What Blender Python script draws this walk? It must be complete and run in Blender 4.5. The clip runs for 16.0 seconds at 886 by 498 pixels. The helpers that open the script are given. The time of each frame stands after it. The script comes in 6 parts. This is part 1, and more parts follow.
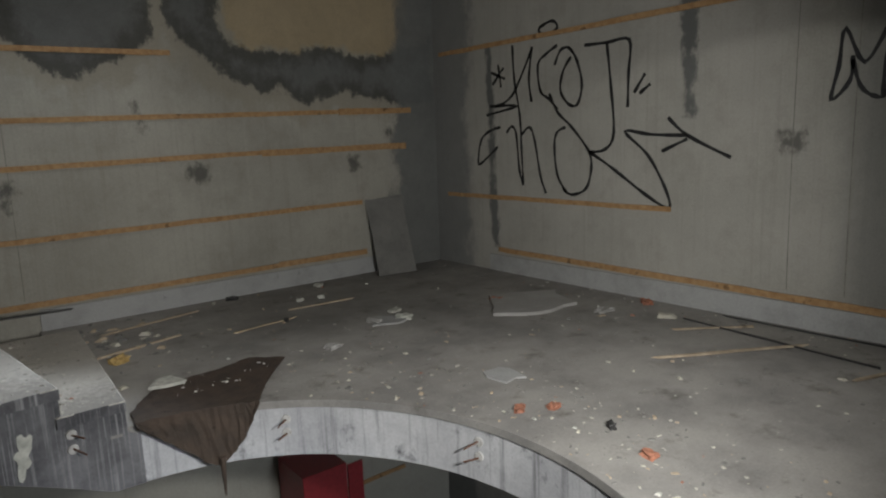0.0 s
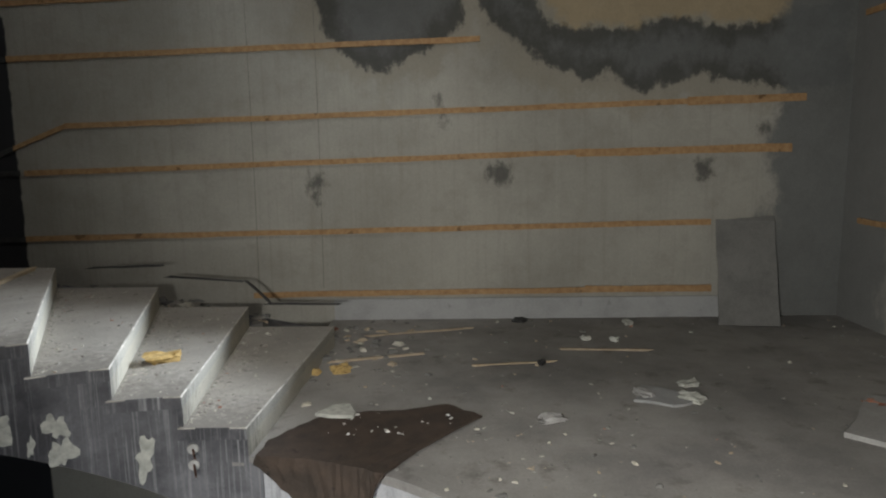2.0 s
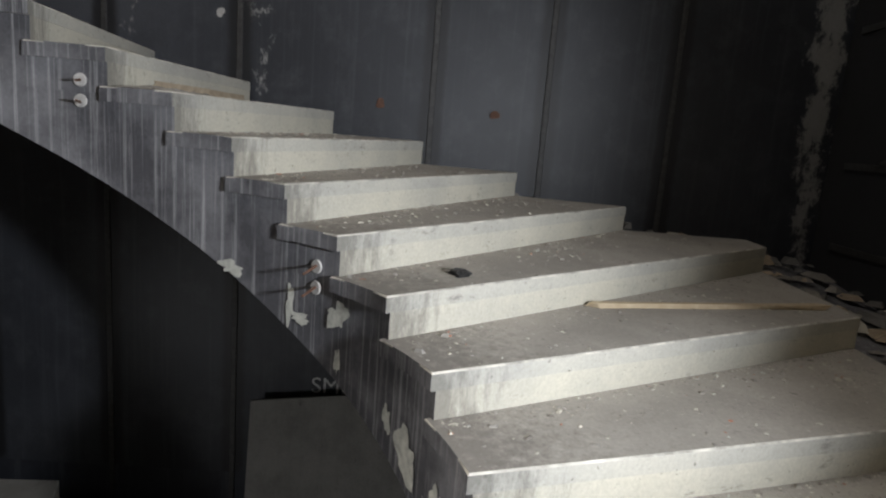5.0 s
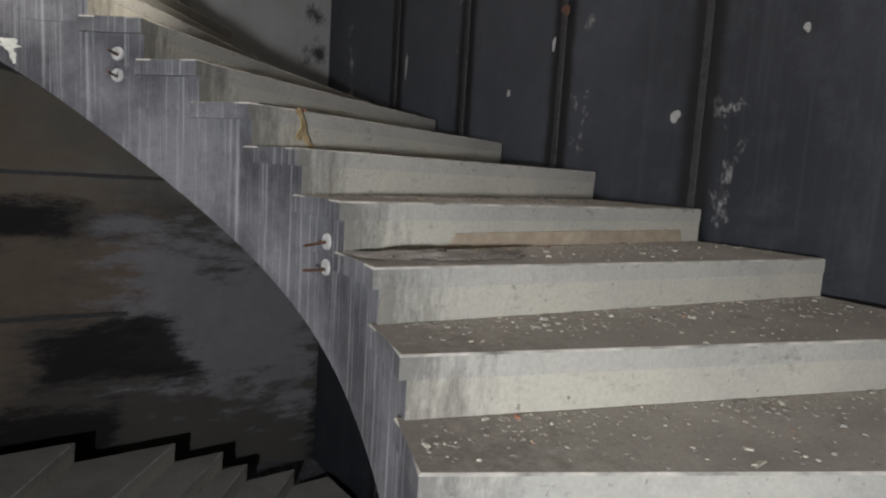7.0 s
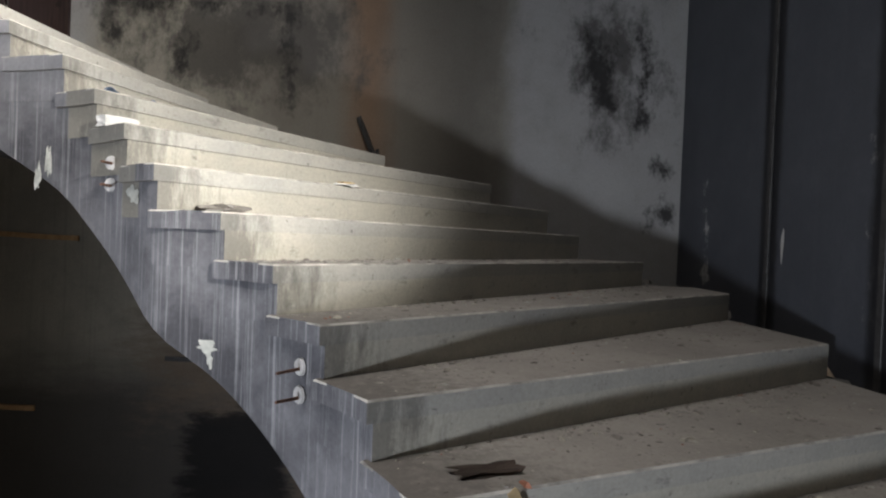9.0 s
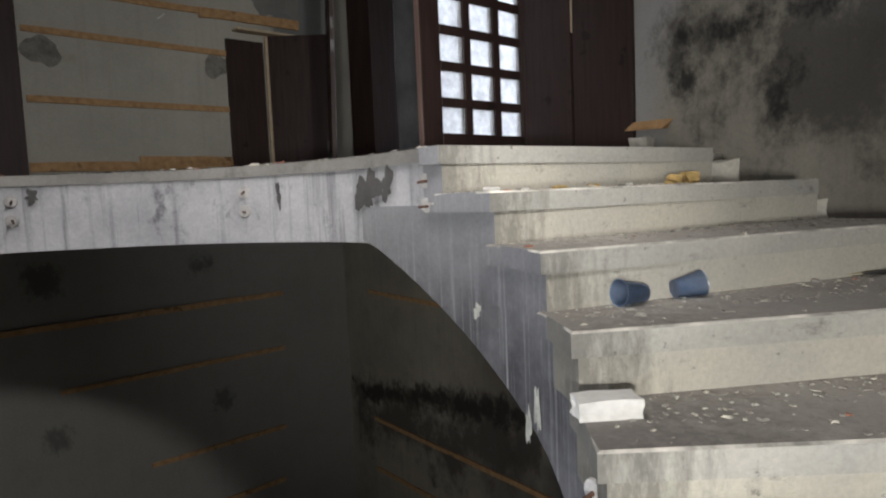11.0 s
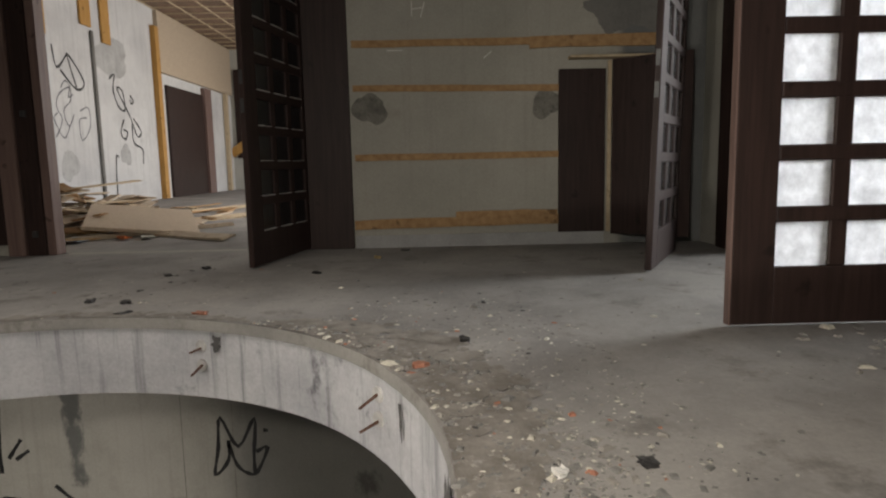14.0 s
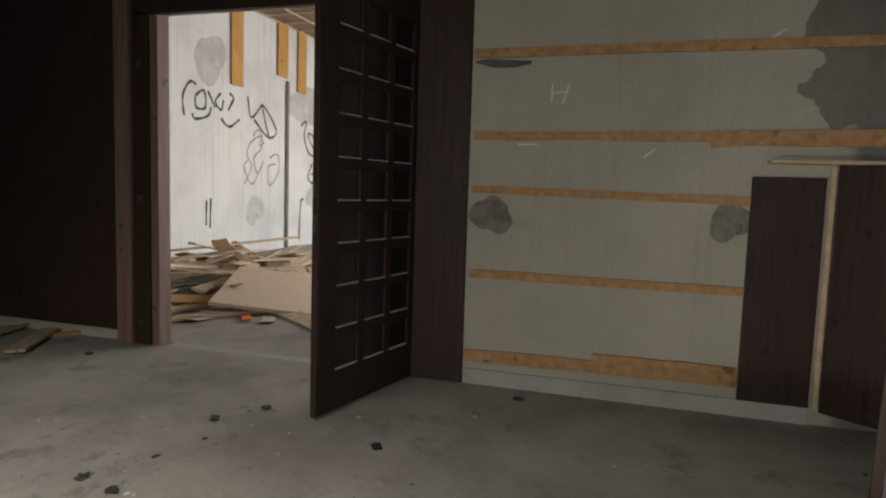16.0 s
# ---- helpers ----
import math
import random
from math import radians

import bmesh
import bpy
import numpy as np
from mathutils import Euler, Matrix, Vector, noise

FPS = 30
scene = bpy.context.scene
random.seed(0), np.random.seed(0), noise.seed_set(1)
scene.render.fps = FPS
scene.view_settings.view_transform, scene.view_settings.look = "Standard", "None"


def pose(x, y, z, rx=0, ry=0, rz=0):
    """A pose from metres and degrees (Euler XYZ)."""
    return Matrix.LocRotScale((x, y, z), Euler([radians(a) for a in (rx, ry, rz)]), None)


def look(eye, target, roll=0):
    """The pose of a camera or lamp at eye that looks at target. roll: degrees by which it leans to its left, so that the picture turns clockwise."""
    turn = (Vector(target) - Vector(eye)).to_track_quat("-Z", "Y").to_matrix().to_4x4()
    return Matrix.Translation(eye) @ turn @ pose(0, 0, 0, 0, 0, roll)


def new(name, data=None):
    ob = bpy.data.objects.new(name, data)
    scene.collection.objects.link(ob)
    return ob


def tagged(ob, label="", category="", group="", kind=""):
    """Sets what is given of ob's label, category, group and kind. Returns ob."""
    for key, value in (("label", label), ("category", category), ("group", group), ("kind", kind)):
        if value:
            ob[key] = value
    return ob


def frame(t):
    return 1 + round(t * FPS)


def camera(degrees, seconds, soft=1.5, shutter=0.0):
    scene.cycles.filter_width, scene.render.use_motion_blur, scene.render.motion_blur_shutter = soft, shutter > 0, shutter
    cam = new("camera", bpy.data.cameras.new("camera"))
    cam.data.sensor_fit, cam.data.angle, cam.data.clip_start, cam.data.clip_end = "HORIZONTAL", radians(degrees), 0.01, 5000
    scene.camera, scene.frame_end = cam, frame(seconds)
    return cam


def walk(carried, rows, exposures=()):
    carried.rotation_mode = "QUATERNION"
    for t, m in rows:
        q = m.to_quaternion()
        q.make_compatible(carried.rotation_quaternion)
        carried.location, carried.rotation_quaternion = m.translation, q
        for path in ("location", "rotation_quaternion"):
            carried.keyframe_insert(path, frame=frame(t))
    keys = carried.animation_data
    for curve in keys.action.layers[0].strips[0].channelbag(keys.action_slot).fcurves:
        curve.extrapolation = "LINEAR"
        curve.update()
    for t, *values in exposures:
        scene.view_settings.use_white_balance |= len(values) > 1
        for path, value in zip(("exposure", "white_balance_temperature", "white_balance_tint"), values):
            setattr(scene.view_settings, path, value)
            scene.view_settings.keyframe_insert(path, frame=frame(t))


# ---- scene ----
cam = camera(69.4, 16.0, soft=2.2)
PATH = [
    (0, (-0.03, -0.216, 1.602), (1.197, 1.328, 1.272), -2.1),
    (0.5, (0.324, -0.101, 1.657), (1.418, 1.528, 1.272), -2.8),
    (1, (0.842, 0.087, 1.723), (1.69, 1.85, 1.307), -0.4),
    (1.5, (1.333, 0.293, 1.764), (1.739, 2.213, 1.376), -0.2),
    (2, (1.792, 0.667, 1.525), (1.749, 2.646, 1.242), -0.8),
    (2.5, (2.255, 1.156, 1.41), (1.641, 3.048, 1.198), 1.1),
    (3, (2.413, 1.575, 1.431), (1.226, 3.173, 1.237), 4.4),
    (3.5, (2.442, 1.997, 1.482), (0.957, 3.315, 1.24), 5.4),
    (3.7, (2.4, 2.168, 1.486), (0.837, 3.386, 1.212), 5.3),
    (4.7, (1.95, 3.25, 1.46), (-0.01, 3.55, 1.11), 5.0),
    (5.8, (0.902, 4.107, 1.467), (-0.923, 3.406, 1.047), 4.7),
    (6, (0.673, 4.126, 1.541), (-1.072, 3.246, 1.115), 5.5),
    (6.5, (0.199, 4.077, 1.723), (-1.238, 2.719, 1.423), 5.2),
    (7, (-0.167, 3.931, 1.817), (-1.356, 2.341, 1.576), 3.5),
    (7.5, (-0.491, 3.788, 1.929), (-1.414, 2.024, 1.75), 1.3),
    (8, (-0.736, 3.593, 2.076), (-1.409, 1.71, 2.037), 3.3),
    (8.2, (-0.823, 3.538, 2.174), (-1.441, 1.636, 2.195), 4.7),
    (9.2, (-1.05, 2.65, 2.76), (-0.98, 0.66, 2.72), 0.5),
    (10.3, (-0.711, 1.628, 3.294), (0.129, -0.181, 3.146), -3.3),
    (10.5, (-0.698, 1.504, 3.413), (0.335, -0.202, 3.265), -2.7),
    (10.8, (-0.672, 1.363, 3.49), (0.66, -0.122, 3.33), -2.6),
    (11, (-0.632, 1.305, 3.557), (0.899, 0.028, 3.396), -2.4),
    (11.5, (-0.515, 1.047, 3.623), (1.227, 0.082, 3.432), -2.8),
    (12, (-0.515, 0.722, 3.753), (1.218, -0.256, 3.549), -0.5),
    (12.5, (-0.47, 0.483, 3.89), (1.28, -0.451, 3.629), -0.9),
    (13, (-0.336, 0.243, 4.057), (1.448, -0.572, 3.669), -0.7),
    (13.5, (-0.163, 0.032, 4.242), (1.75, -0.418, 3.868), -1.2),
    (13.9, (0.126, -0.105, 4.382), (2.103, -0.193, 4.09), -1.9),
    (14, (0.171, -0.148, 4.404), (2.154, -0.163, 4.142), -1.2),
    (14.5, (0.423, -0.349, 4.572), (2.397, -0.101, 4.361), -1.3),
    (15, (0.724, -0.418, 4.668), (2.681, -0.061, 4.46), -1.4),
    (15.5, (1.045, -0.522, 4.842), (2.988, -0.083, 4.664), 0.3),
    (16, (1.367, -0.557, 4.999), (3.268, 0.035, 4.816), 1.8),
]
walk(cam, [(t, look(eye, target, roll)) for t, eye, target, roll in PATH], [(0, -0.25, 6150, 10), (1.5, -0.1, 6200, 10), (2.5, 0.15, 6250, 10), (3.7, 0.2, 6300, 10), (5.8, 0.3, 6600, 14), (7, 0.4, 6550, 14), (8.2, 0.5, 6500, 14), (10.3, 0.3, 5650, 15), (11.5, -0.1, 6450, 13), (13.0, -0.1, 6650, 13), (13.9, -0.05, 6700, 13), (14.5, 0.1, 6800, 13), (16, 0.4, 6750, 12)])

# ---------------------------------------------------------------- light
world = bpy.data.worlds.new("sky")
scene.world = world
world.use_nodes = True
sky = world.node_tree.nodes.new("ShaderNodeTexSky")
sky.sky_type, sky.sun_disc = "NISHITA", False
sky.sun_elevation, sky.sun_rotation = radians(42), radians(150)
world.node_tree.links.new(sky.outputs[0], world.node_tree.nodes["Background"].inputs[0])
world.node_tree.nodes["Background"].inputs[1].default_value = 0.12
sun = new("sun", bpy.data.lights.new("sun", "SUN"))
sun.data.energy, sun.data.angle, sun.data.color = 1.2, radians(10), (1, 0.96, 0.9)
sun.matrix_world = pose(0, 0, 20, 48, 0, 150)


def lamp(name, eye, target, watts, size, colour=(1, 1, 1), size_y=None, spread=180):
    ob = new(name, bpy.data.lights.new(name, "AREA"))
    ob.data.energy, ob.data.size, ob.data.color = watts, size, colour
    if size_y:
        ob.data.shape, ob.data.size_y = "RECTANGLE", size_y
    ob.data.spread = radians(spread)
    ob.matrix_world = look(eye, target)
    return ob


def torch_stand_in(eye, target, watts, angle, radius=0.12, colour=(1, 0.97, 0.9)):
    ob = new("torch_stand_in", bpy.data.lights.new("torch_stand_in", "SPOT"))
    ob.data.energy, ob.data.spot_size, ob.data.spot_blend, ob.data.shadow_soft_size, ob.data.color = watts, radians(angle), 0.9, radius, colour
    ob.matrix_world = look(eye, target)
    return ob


# four still spots added in place of the one torch carried up the stair
torch_stand_in((1.2, -0.1, 1.45), (3.9, 5.7, 0.2), 600, 106)
torch_stand_in((1.95, 5.6, 1.6), (-2.3, 1.1, 1.7), 700, 92, colour=(0.88, 0.94, 1))
torch_stand_in((-1.6, 2.2, 3.35), (0.9, -0.9, 3.55), 340, 76, colour=(1, 0.965, 0.87))
torch_stand_in((-0.55, 0.35, 5.0), (3.3, 0.2, 3.8), 240, 112, colour=(1, 0.955, 0.86))
# daylight that falls from the storeys above into the well
lamp("skylight", (0.75, 1.95, 8.1), (0.75, 1.95, 0), 60, 1.5, (1, 0.94, 0.87), 1.5, 110)
# daylight in the openings of the upper storey
lamp("daylight", (4.6, -5.6, 5.5), (2.9, -1.8, 4.6), 80, 2.0, (0.93, 0.97, 1), 2.0, 80)
lamp("daylight", (10.6, -0.3, 5.8), (9.6, 5.0, 4.6), 215, 4.4, (1, 0.98, 0.95), 2.4)
lamp("daylight", (17.0, -0.3, 5.8), (16.5, 5.0, 4.4), 260, 4.4, (1, 0.98, 0.95), 2.4)
# added under the landing to light the ground storey; there is no opening here
lamp("daylight", (3.4, -0.6, -0.8), (2.2, 5.5, -2.4), 90, 1.2, (0.95, 0.98, 1), 0.8)


# ---------------------------------------------------------------- materials
def nodes_of(name):
    m = bpy.data.materials.new(name)
    m.use_nodes = True
    t = m.node_tree
    return m, t, t.nodes["Principled BSDF"]


def n(t, kind, **inputs):
    node = t.nodes.new(kind)
    for key, value in inputs.items():
        node.inputs[key.replace("_", " ")].default_value = value
    return node


def ramp(t, source, stops):
    r = t.nodes.new("ShaderNodeValToRGB")
    while len(r.color_ramp.elements) < len(stops):
        r.color_ramp.elements.new(0.5)
    for e, (at, c) in zip(r.color_ramp.elements, stops):
        e.position, e.color = at, (*c, 1) if len(c) == 3 else c
    t.links.new(source, r.inputs[0])
    return r.outputs[0]


def mix(t, fac, a, b, how="MIX"):
    node = t.nodes.new("ShaderNodeMix")
    node.data_type, node.blend_type = "RGBA", how
    if isinstance(fac, (int, float)):
        node.inputs[0].default_value = fac
    else:
        t.links.new(fac, node.inputs[0])
    for socket, value in ((node.inputs[6], a), (node.inputs[7], b)):
        if isinstance(value, tuple):
            socket.default_value = (*value, 1)
        else:
            t.links.new(value, socket)
    return node.outputs[2]


def coords(t, scale=(1, 1, 1)):
    g = t.nodes.new("ShaderNodeNewGeometry")
    m = t.nodes.new("ShaderNodeMapping")
    m.inputs["Scale"].default_value = scale
    t.links.new(g.outputs["Position"], m.inputs[0])
    return m.outputs[0]


def noise_of(t, at, scale, detail=6, rough=0.6):
    k = n(t, "ShaderNodeTexNoise", Scale=scale, Detail=detail, Roughness=rough)
    t.links.new(at, k.inputs["Vector"])
    return k.outputs[0]


def bump(t, bsdf, height, strength, distance=0.01):
    b = n(t, "ShaderNodeBump", Strength=strength, Distance=distance)
    t.links.new(height, b.inputs["Height"])
    t.links.new(b.outputs[0], bsdf.inputs["Normal"])


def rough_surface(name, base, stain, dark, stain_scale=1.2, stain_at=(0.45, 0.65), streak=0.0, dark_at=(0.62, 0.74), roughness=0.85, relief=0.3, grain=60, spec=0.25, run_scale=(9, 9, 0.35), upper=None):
    """Plaster, concrete or paint: a base, broad stains, dark blotches, vertical streaks, grain."""
    m, t, b = nodes_of(name)
    p = coords(t)
    broad = noise_of(t, p, stain_scale, 8, 0.65)
    c = mix(t, ramp(t, broad, [(stain_at[0], (0, 0, 0)), (stain_at[1], (1, 1, 1))]), base, stain)
    blot = noise_of(t, coords(t, (1, 1, 0.8)), stain_scale * 2.3, 10, 0.7)
    c = mix(t, ramp(t, blot, [(dark_at[0], (0, 0, 0)), (dark_at[1], (1, 1, 1))]), c, dark)
    if streak:
        run = noise_of(t, coords(t, run_scale), 1.5, 6, 0.7)
        f = ramp(t, run, [(0.52, (0, 0, 0)), (0.75, (streak, streak, streak))])
        c = mix(t, f, c, dark)
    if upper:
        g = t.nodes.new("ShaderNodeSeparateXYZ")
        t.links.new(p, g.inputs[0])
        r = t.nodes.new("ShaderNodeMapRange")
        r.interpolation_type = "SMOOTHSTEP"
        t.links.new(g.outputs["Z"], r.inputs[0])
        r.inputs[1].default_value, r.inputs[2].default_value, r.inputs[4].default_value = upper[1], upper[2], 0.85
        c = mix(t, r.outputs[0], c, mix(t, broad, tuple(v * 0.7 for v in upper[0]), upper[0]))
    fine = noise_of(t, p, grain, 4, 0.7)
    c = mix(t, 0.5, c, ramp(t, fine, [(0.25, (0.55, 0.55, 0.55)), (0.75, (1, 1, 1))]), "MULTIPLY")
    t.links.new(c, b.inputs["Base Color"])
    b.inputs["Roughness"].default_value = roughness
    b.inputs["Specular IOR Level"].default_value = spec
    bump(t, b, fine, relief, 0.004)
    return m


def timber(name, a, b2, roughness=0.7, along=(1, 1, 18)):
    m, t, b = nodes_of(name)
    k = noise_of(t, coords(t, along), 3.0, 8, 0.6)
    c = ramp(t, k, [(0.3, a), (0.7, b2)])
    spots = noise_of(t, coords(t), 7, 3, 0.5)
    c = mix(t, ramp(t, spots, [(0.66, (0, 0, 0)), (0.72, (0.8, 0.8, 0.8))]), c, tuple(v * 0.45 for v in a))
    t.links.new(c, b.inputs["Base Color"])
    b.inputs["Roughness"].default_value = roughness
    b.inputs["Specular IOR Level"].default_value = 0.25
    bump(t, b, k, 0.25, 0.003)
    return m


def plain(name, colour, roughness=0.6, metal=0.0, spread=0.25, scale=25):
    m, t, b = nodes_of(name)
    k = noise_of(t, coords(t), scale, 5, 0.6)
    t.links.new(ramp(t, k, [(0.3, tuple(v * (1 - spread) for v in colour)), (0.7, tuple(min(1, v * (1 + spread)) for v in colour))]), b.inputs["Base Color"])
    b.inputs["Roughness"].default_value, b.inputs["Metallic"].default_value = roughness, metal
    return m


PLASTER = rough_surface("bare_plaster", (0.50, 0.49, 0.44), (0.40, 0.40, 0.36), (0.25, 0.24, 0.21), 0.9, (0.4, 0.7), 0.25, (0.66, 0.8))
BLACK = rough_surface("tarred_panel", (0.018, 0.02, 0.025), (0.042, 0.045, 0.054), (0.15, 0.152, 0.16), 1.3, (0.4, 0.7), 0.35, (0.70, 0.82), 0.55, 0.25, 40, 0.4)
CONCRETE = rough_surface("stair_concrete", (0.25, 0.235, 0.21), (0.33, 0.31, 0.275), (0.13, 0.12, 0.105), 1.6, (0.4, 0.65), 0.0, (0.64, 0.8))
RISER = rough_surface("riser_concrete", (0.55, 0.52, 0.43), (0.44, 0.425, 0.37), (0.24, 0.225, 0.19), 1.7, (0.42, 0.62), 0.3, (0.57, 0.76))
FASCIA = rough_surface("fascia_concrete", (0.56, 0.56, 0.57), (0.40, 0.40, 0.415), (0.07, 0.07, 0.075), 2.2, (0.4, 0.65), 0.9, (0.58, 0.72))
FLOOR = rough_surface("dusty_screed", (0.34, 0.325, 0.30), (0.235, 0.225, 0.212), (0.13, 0.118, 0.105), 1.5, (0.4, 0.62), 0.0, (0.56, 0.74), 0.8, 0.35)
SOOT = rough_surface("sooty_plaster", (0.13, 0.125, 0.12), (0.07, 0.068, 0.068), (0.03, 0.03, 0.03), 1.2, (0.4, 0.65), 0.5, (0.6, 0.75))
GREY = rough_surface("grey_render", (0.21, 0.205, 0.19), (0.14, 0.138, 0.128), (0.08, 0.078, 0.072), 2.5, (0.4, 0.7), 0.2)
PINE = timber("pine_batten", (0.27, 0.155, 0.07), (0.44, 0.28, 0.14), 0.75, (6, 6, 6))
OLDWOOD = timber("weathered_board", (0.30, 0.24, 0.17), (0.46, 0.38, 0.28), 0.8, (4, 4, 4))
DARKWOOD = timber("dark_stained_wood", (0.019, 0.0115, 0.010), (0.042, 0.024, 0.020), 0.55, (14, 14, 0.8))
JAMBWOOD = timber("reddish_wood", (0.125, 0.08, 0.07), (0.20, 0.135, 0.115), 0.6, (10, 10, 0.6))


SKIRT = rough_surface("skirting_plaster", (0.40, 0.40, 0.39), (0.33, 0.33, 0.32), (0.2, 0.2, 0.19), 3.0)
TARWOOD = plain("tarred_wood", (0.03, 0.029, 0.028), 0.6, 0, 0.5)
SPRAY = plain("black_spray_paint", (0.012, 0.012, 0.013), 0.55, 0, 0.5)
CHALK = plain("white_brushed_paint", (0.42, 0.42, 0.41), 0.8, 0, 0.35, 60)
FLAKE = plain("pale_flake", (0.44, 0.44, 0.39), 0.8, 0, 0.3)
RUST = plain("rust", (0.10, 0.05, 0.032), 0.85, 0, 0.4, 60)

def layered(name, layers):
    """Wall plaster with shaped areas of other coats. layers: (colour, mask maker), from the bottom up."""
    m, t, b = nodes_of(name)
    p = coords(t)
    g = t.nodes.new("ShaderNodeSeparateXYZ")
    t.links.new(p, g.inputs[0])
    broad, mid, fine = noise_of(t, p, 0.9, 8, 0.65), noise_of(t, p, 3.0, 8, 0.65), noise_of(t, p, 60, 4, 0.7)
    run = noise_of(t, coords(t, (9, 9, 0.3)), 1.5, 6, 0.7)
    c = ramp(t, broad, [(0.35, (0.43, 0.415, 0.36)), (0.7, (0.33, 0.32, 0.275))])
    c = mix(t, ramp(t, run, [(0.55, (0, 0, 0)), (0.8, (0.35, 0.35, 0.35))]), c, (0.24, 0.22, 0.18))
    c = mix(t, ramp(t, mid, [(0.62, (0, 0, 0)), (0.8, (0.6, 0.6, 0.6))]), c, (0.30, 0.27, 0.21))

    def limit(axis, at, sign, wobble, soft=0.02, scale=2.2):
        """1 where sign * coordinate is over at, with an uneven border."""
        k = noise_of(t, p, scale, 7, 0.7)
        a = t.nodes.new("ShaderNodeMath")
        a.operation = "MULTIPLY_ADD"
        t.links.new(k, a.inputs[0])
        a.inputs[1].default_value, a.inputs[2].default_value = wobble, -0.5 * wobble - at
        s = t.nodes.new("ShaderNodeMath")
        s.operation = "MULTIPLY_ADD"
        t.links.new(g.outputs[axis], s.inputs[0])
        s.inputs[1].default_value = sign
        t.links.new(a.outputs[0], s.inputs[2])
        r = t.nodes.new("ShaderNodeMapRange")
        t.links.new(s.outputs[0], r.inputs[0])
        r.inputs[1].default_value, r.inputs[2].default_value = -soft, soft
        return r.outputs[0]

    def both(*masks):
        out = masks[0]
        for k in masks[1:]:
            x = t.nodes.new("ShaderNodeMath")
            x.operation = "MULTIPLY"
            t.links.new(out, x.inputs[0])
            t.links.new(k, x.inputs[1])
            out = x.outputs[0]
        return out

    for colour, maker in layers:
        shade = mix(t, mid, tuple(v * 0.8 for v in colour), tuple(min(1, v * 1.2) for v in colour))
        c = mix(t, maker(limit, both), c, shade)
    c = mix(t, 0.45, c, ramp(t, fine, [(0.25, (0.6, 0.6, 0.6)), (0.75, (1, 1, 1))]), "MULTIPLY")
    t.links.new(c, b.inputs["Base Color"])
    b.inputs["Roughness"].default_value = 0.85
    b.inputs["Specular IOR Level"].default_value = 0.25
    bump(t, b, fine, 0.3, 0.004)
    return m


GREYCOAT, TAN = (0.16, 0.165, 0.16), (0.36, 0.30, 0.20)
NORTHWALL = layered("north_plaster", [
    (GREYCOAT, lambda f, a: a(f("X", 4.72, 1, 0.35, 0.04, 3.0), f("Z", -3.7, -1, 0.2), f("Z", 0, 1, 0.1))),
    ((0.022, 0.023, 0.026), lambda f, a: f("X", 2.31, -1, 0.03, 0.01, 4.0)),
])
EASTWALL = layered("east_plaster", [
    (GREYCOAT, lambda f, a: f("Y", 5.95, 1, 0.4, 0.05, 3.0)),
    (GREYCOAT, lambda f, a: a(f("Y", 5.44, 1, 0.06, 0.02, 5), f("Y", -5.56, -1, 0.06, 0.02, 6))),
    (GREYCOAT, lambda f, a: a(f("Y", 2.9, 1, 0.08, 0.02, 5), f("Y", -3.05, -1, 0.08, 0.02, 6), f("Z", 1.75, 1, 0.4))),
    (GREYCOAT, lambda f, a: f("Y", 1.62, -1, 0.2, 0.04, 3.0)),
])
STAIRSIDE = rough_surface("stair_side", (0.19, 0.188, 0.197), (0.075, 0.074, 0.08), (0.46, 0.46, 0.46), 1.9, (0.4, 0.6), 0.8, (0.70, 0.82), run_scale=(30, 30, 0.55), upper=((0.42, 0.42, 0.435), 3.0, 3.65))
SOUTHWALL = layered("south_plaster", [
    ((0.17, 0.162, 0.142), lambda f, a: f("X", -1.2, -1, 0.9, 0.25, 2.5)),
    ((0.085, 0.081, 0.074), lambda f, a: a(f("X", -1.1, -1, 0.6, 0.3), f("Y", 2.33, -1, 2.2, 0.5, 1.6))),
    ((0.12, 0.088, 0.06), lambda f, a: a(f("X", 0.9, -1, 0.8, 0.4, 1.2), f("X", -2.2, 1, 0.8, 0.4, 1.2), f("Y", 2.3, -1, 1.6, 0.5, 2.4))),
    ((0.15, 0.148, 0.155), lambda f, a: a(f("X", 1.9, -1, 0.5, 0.15, 2.0), f("Z", 0.3, 1, 0.6, 0.2))),
    ((0.022, 0.021, 0.021), lambda f, a: a(f("X", -1.3, -1, 0.5, 0.2), f("Z", -2.0, -1, 0.8, 0.5), f("Y", 2.2, -1, 2.6, 0.3, 1.3))),
    ((0.022, 0.021, 0.021), lambda f, a: a(f("X", -1.3, -1, 0.5, 0.2), f("Z", -2.6, -1, 1.2, 0.4, 1.5), f("Y", 2.42, -1, 2.4, 0.2, 3.4))),
    ((0.035, 0.032, 0.03), lambda f, a: a(f("Z", 3.75, 1, 0.8, 0.3), f("X", -1.3, -1, 0.6, 0.2), f("Y", 2.66, -1, 2.4, 0.25, 3.2))),
])


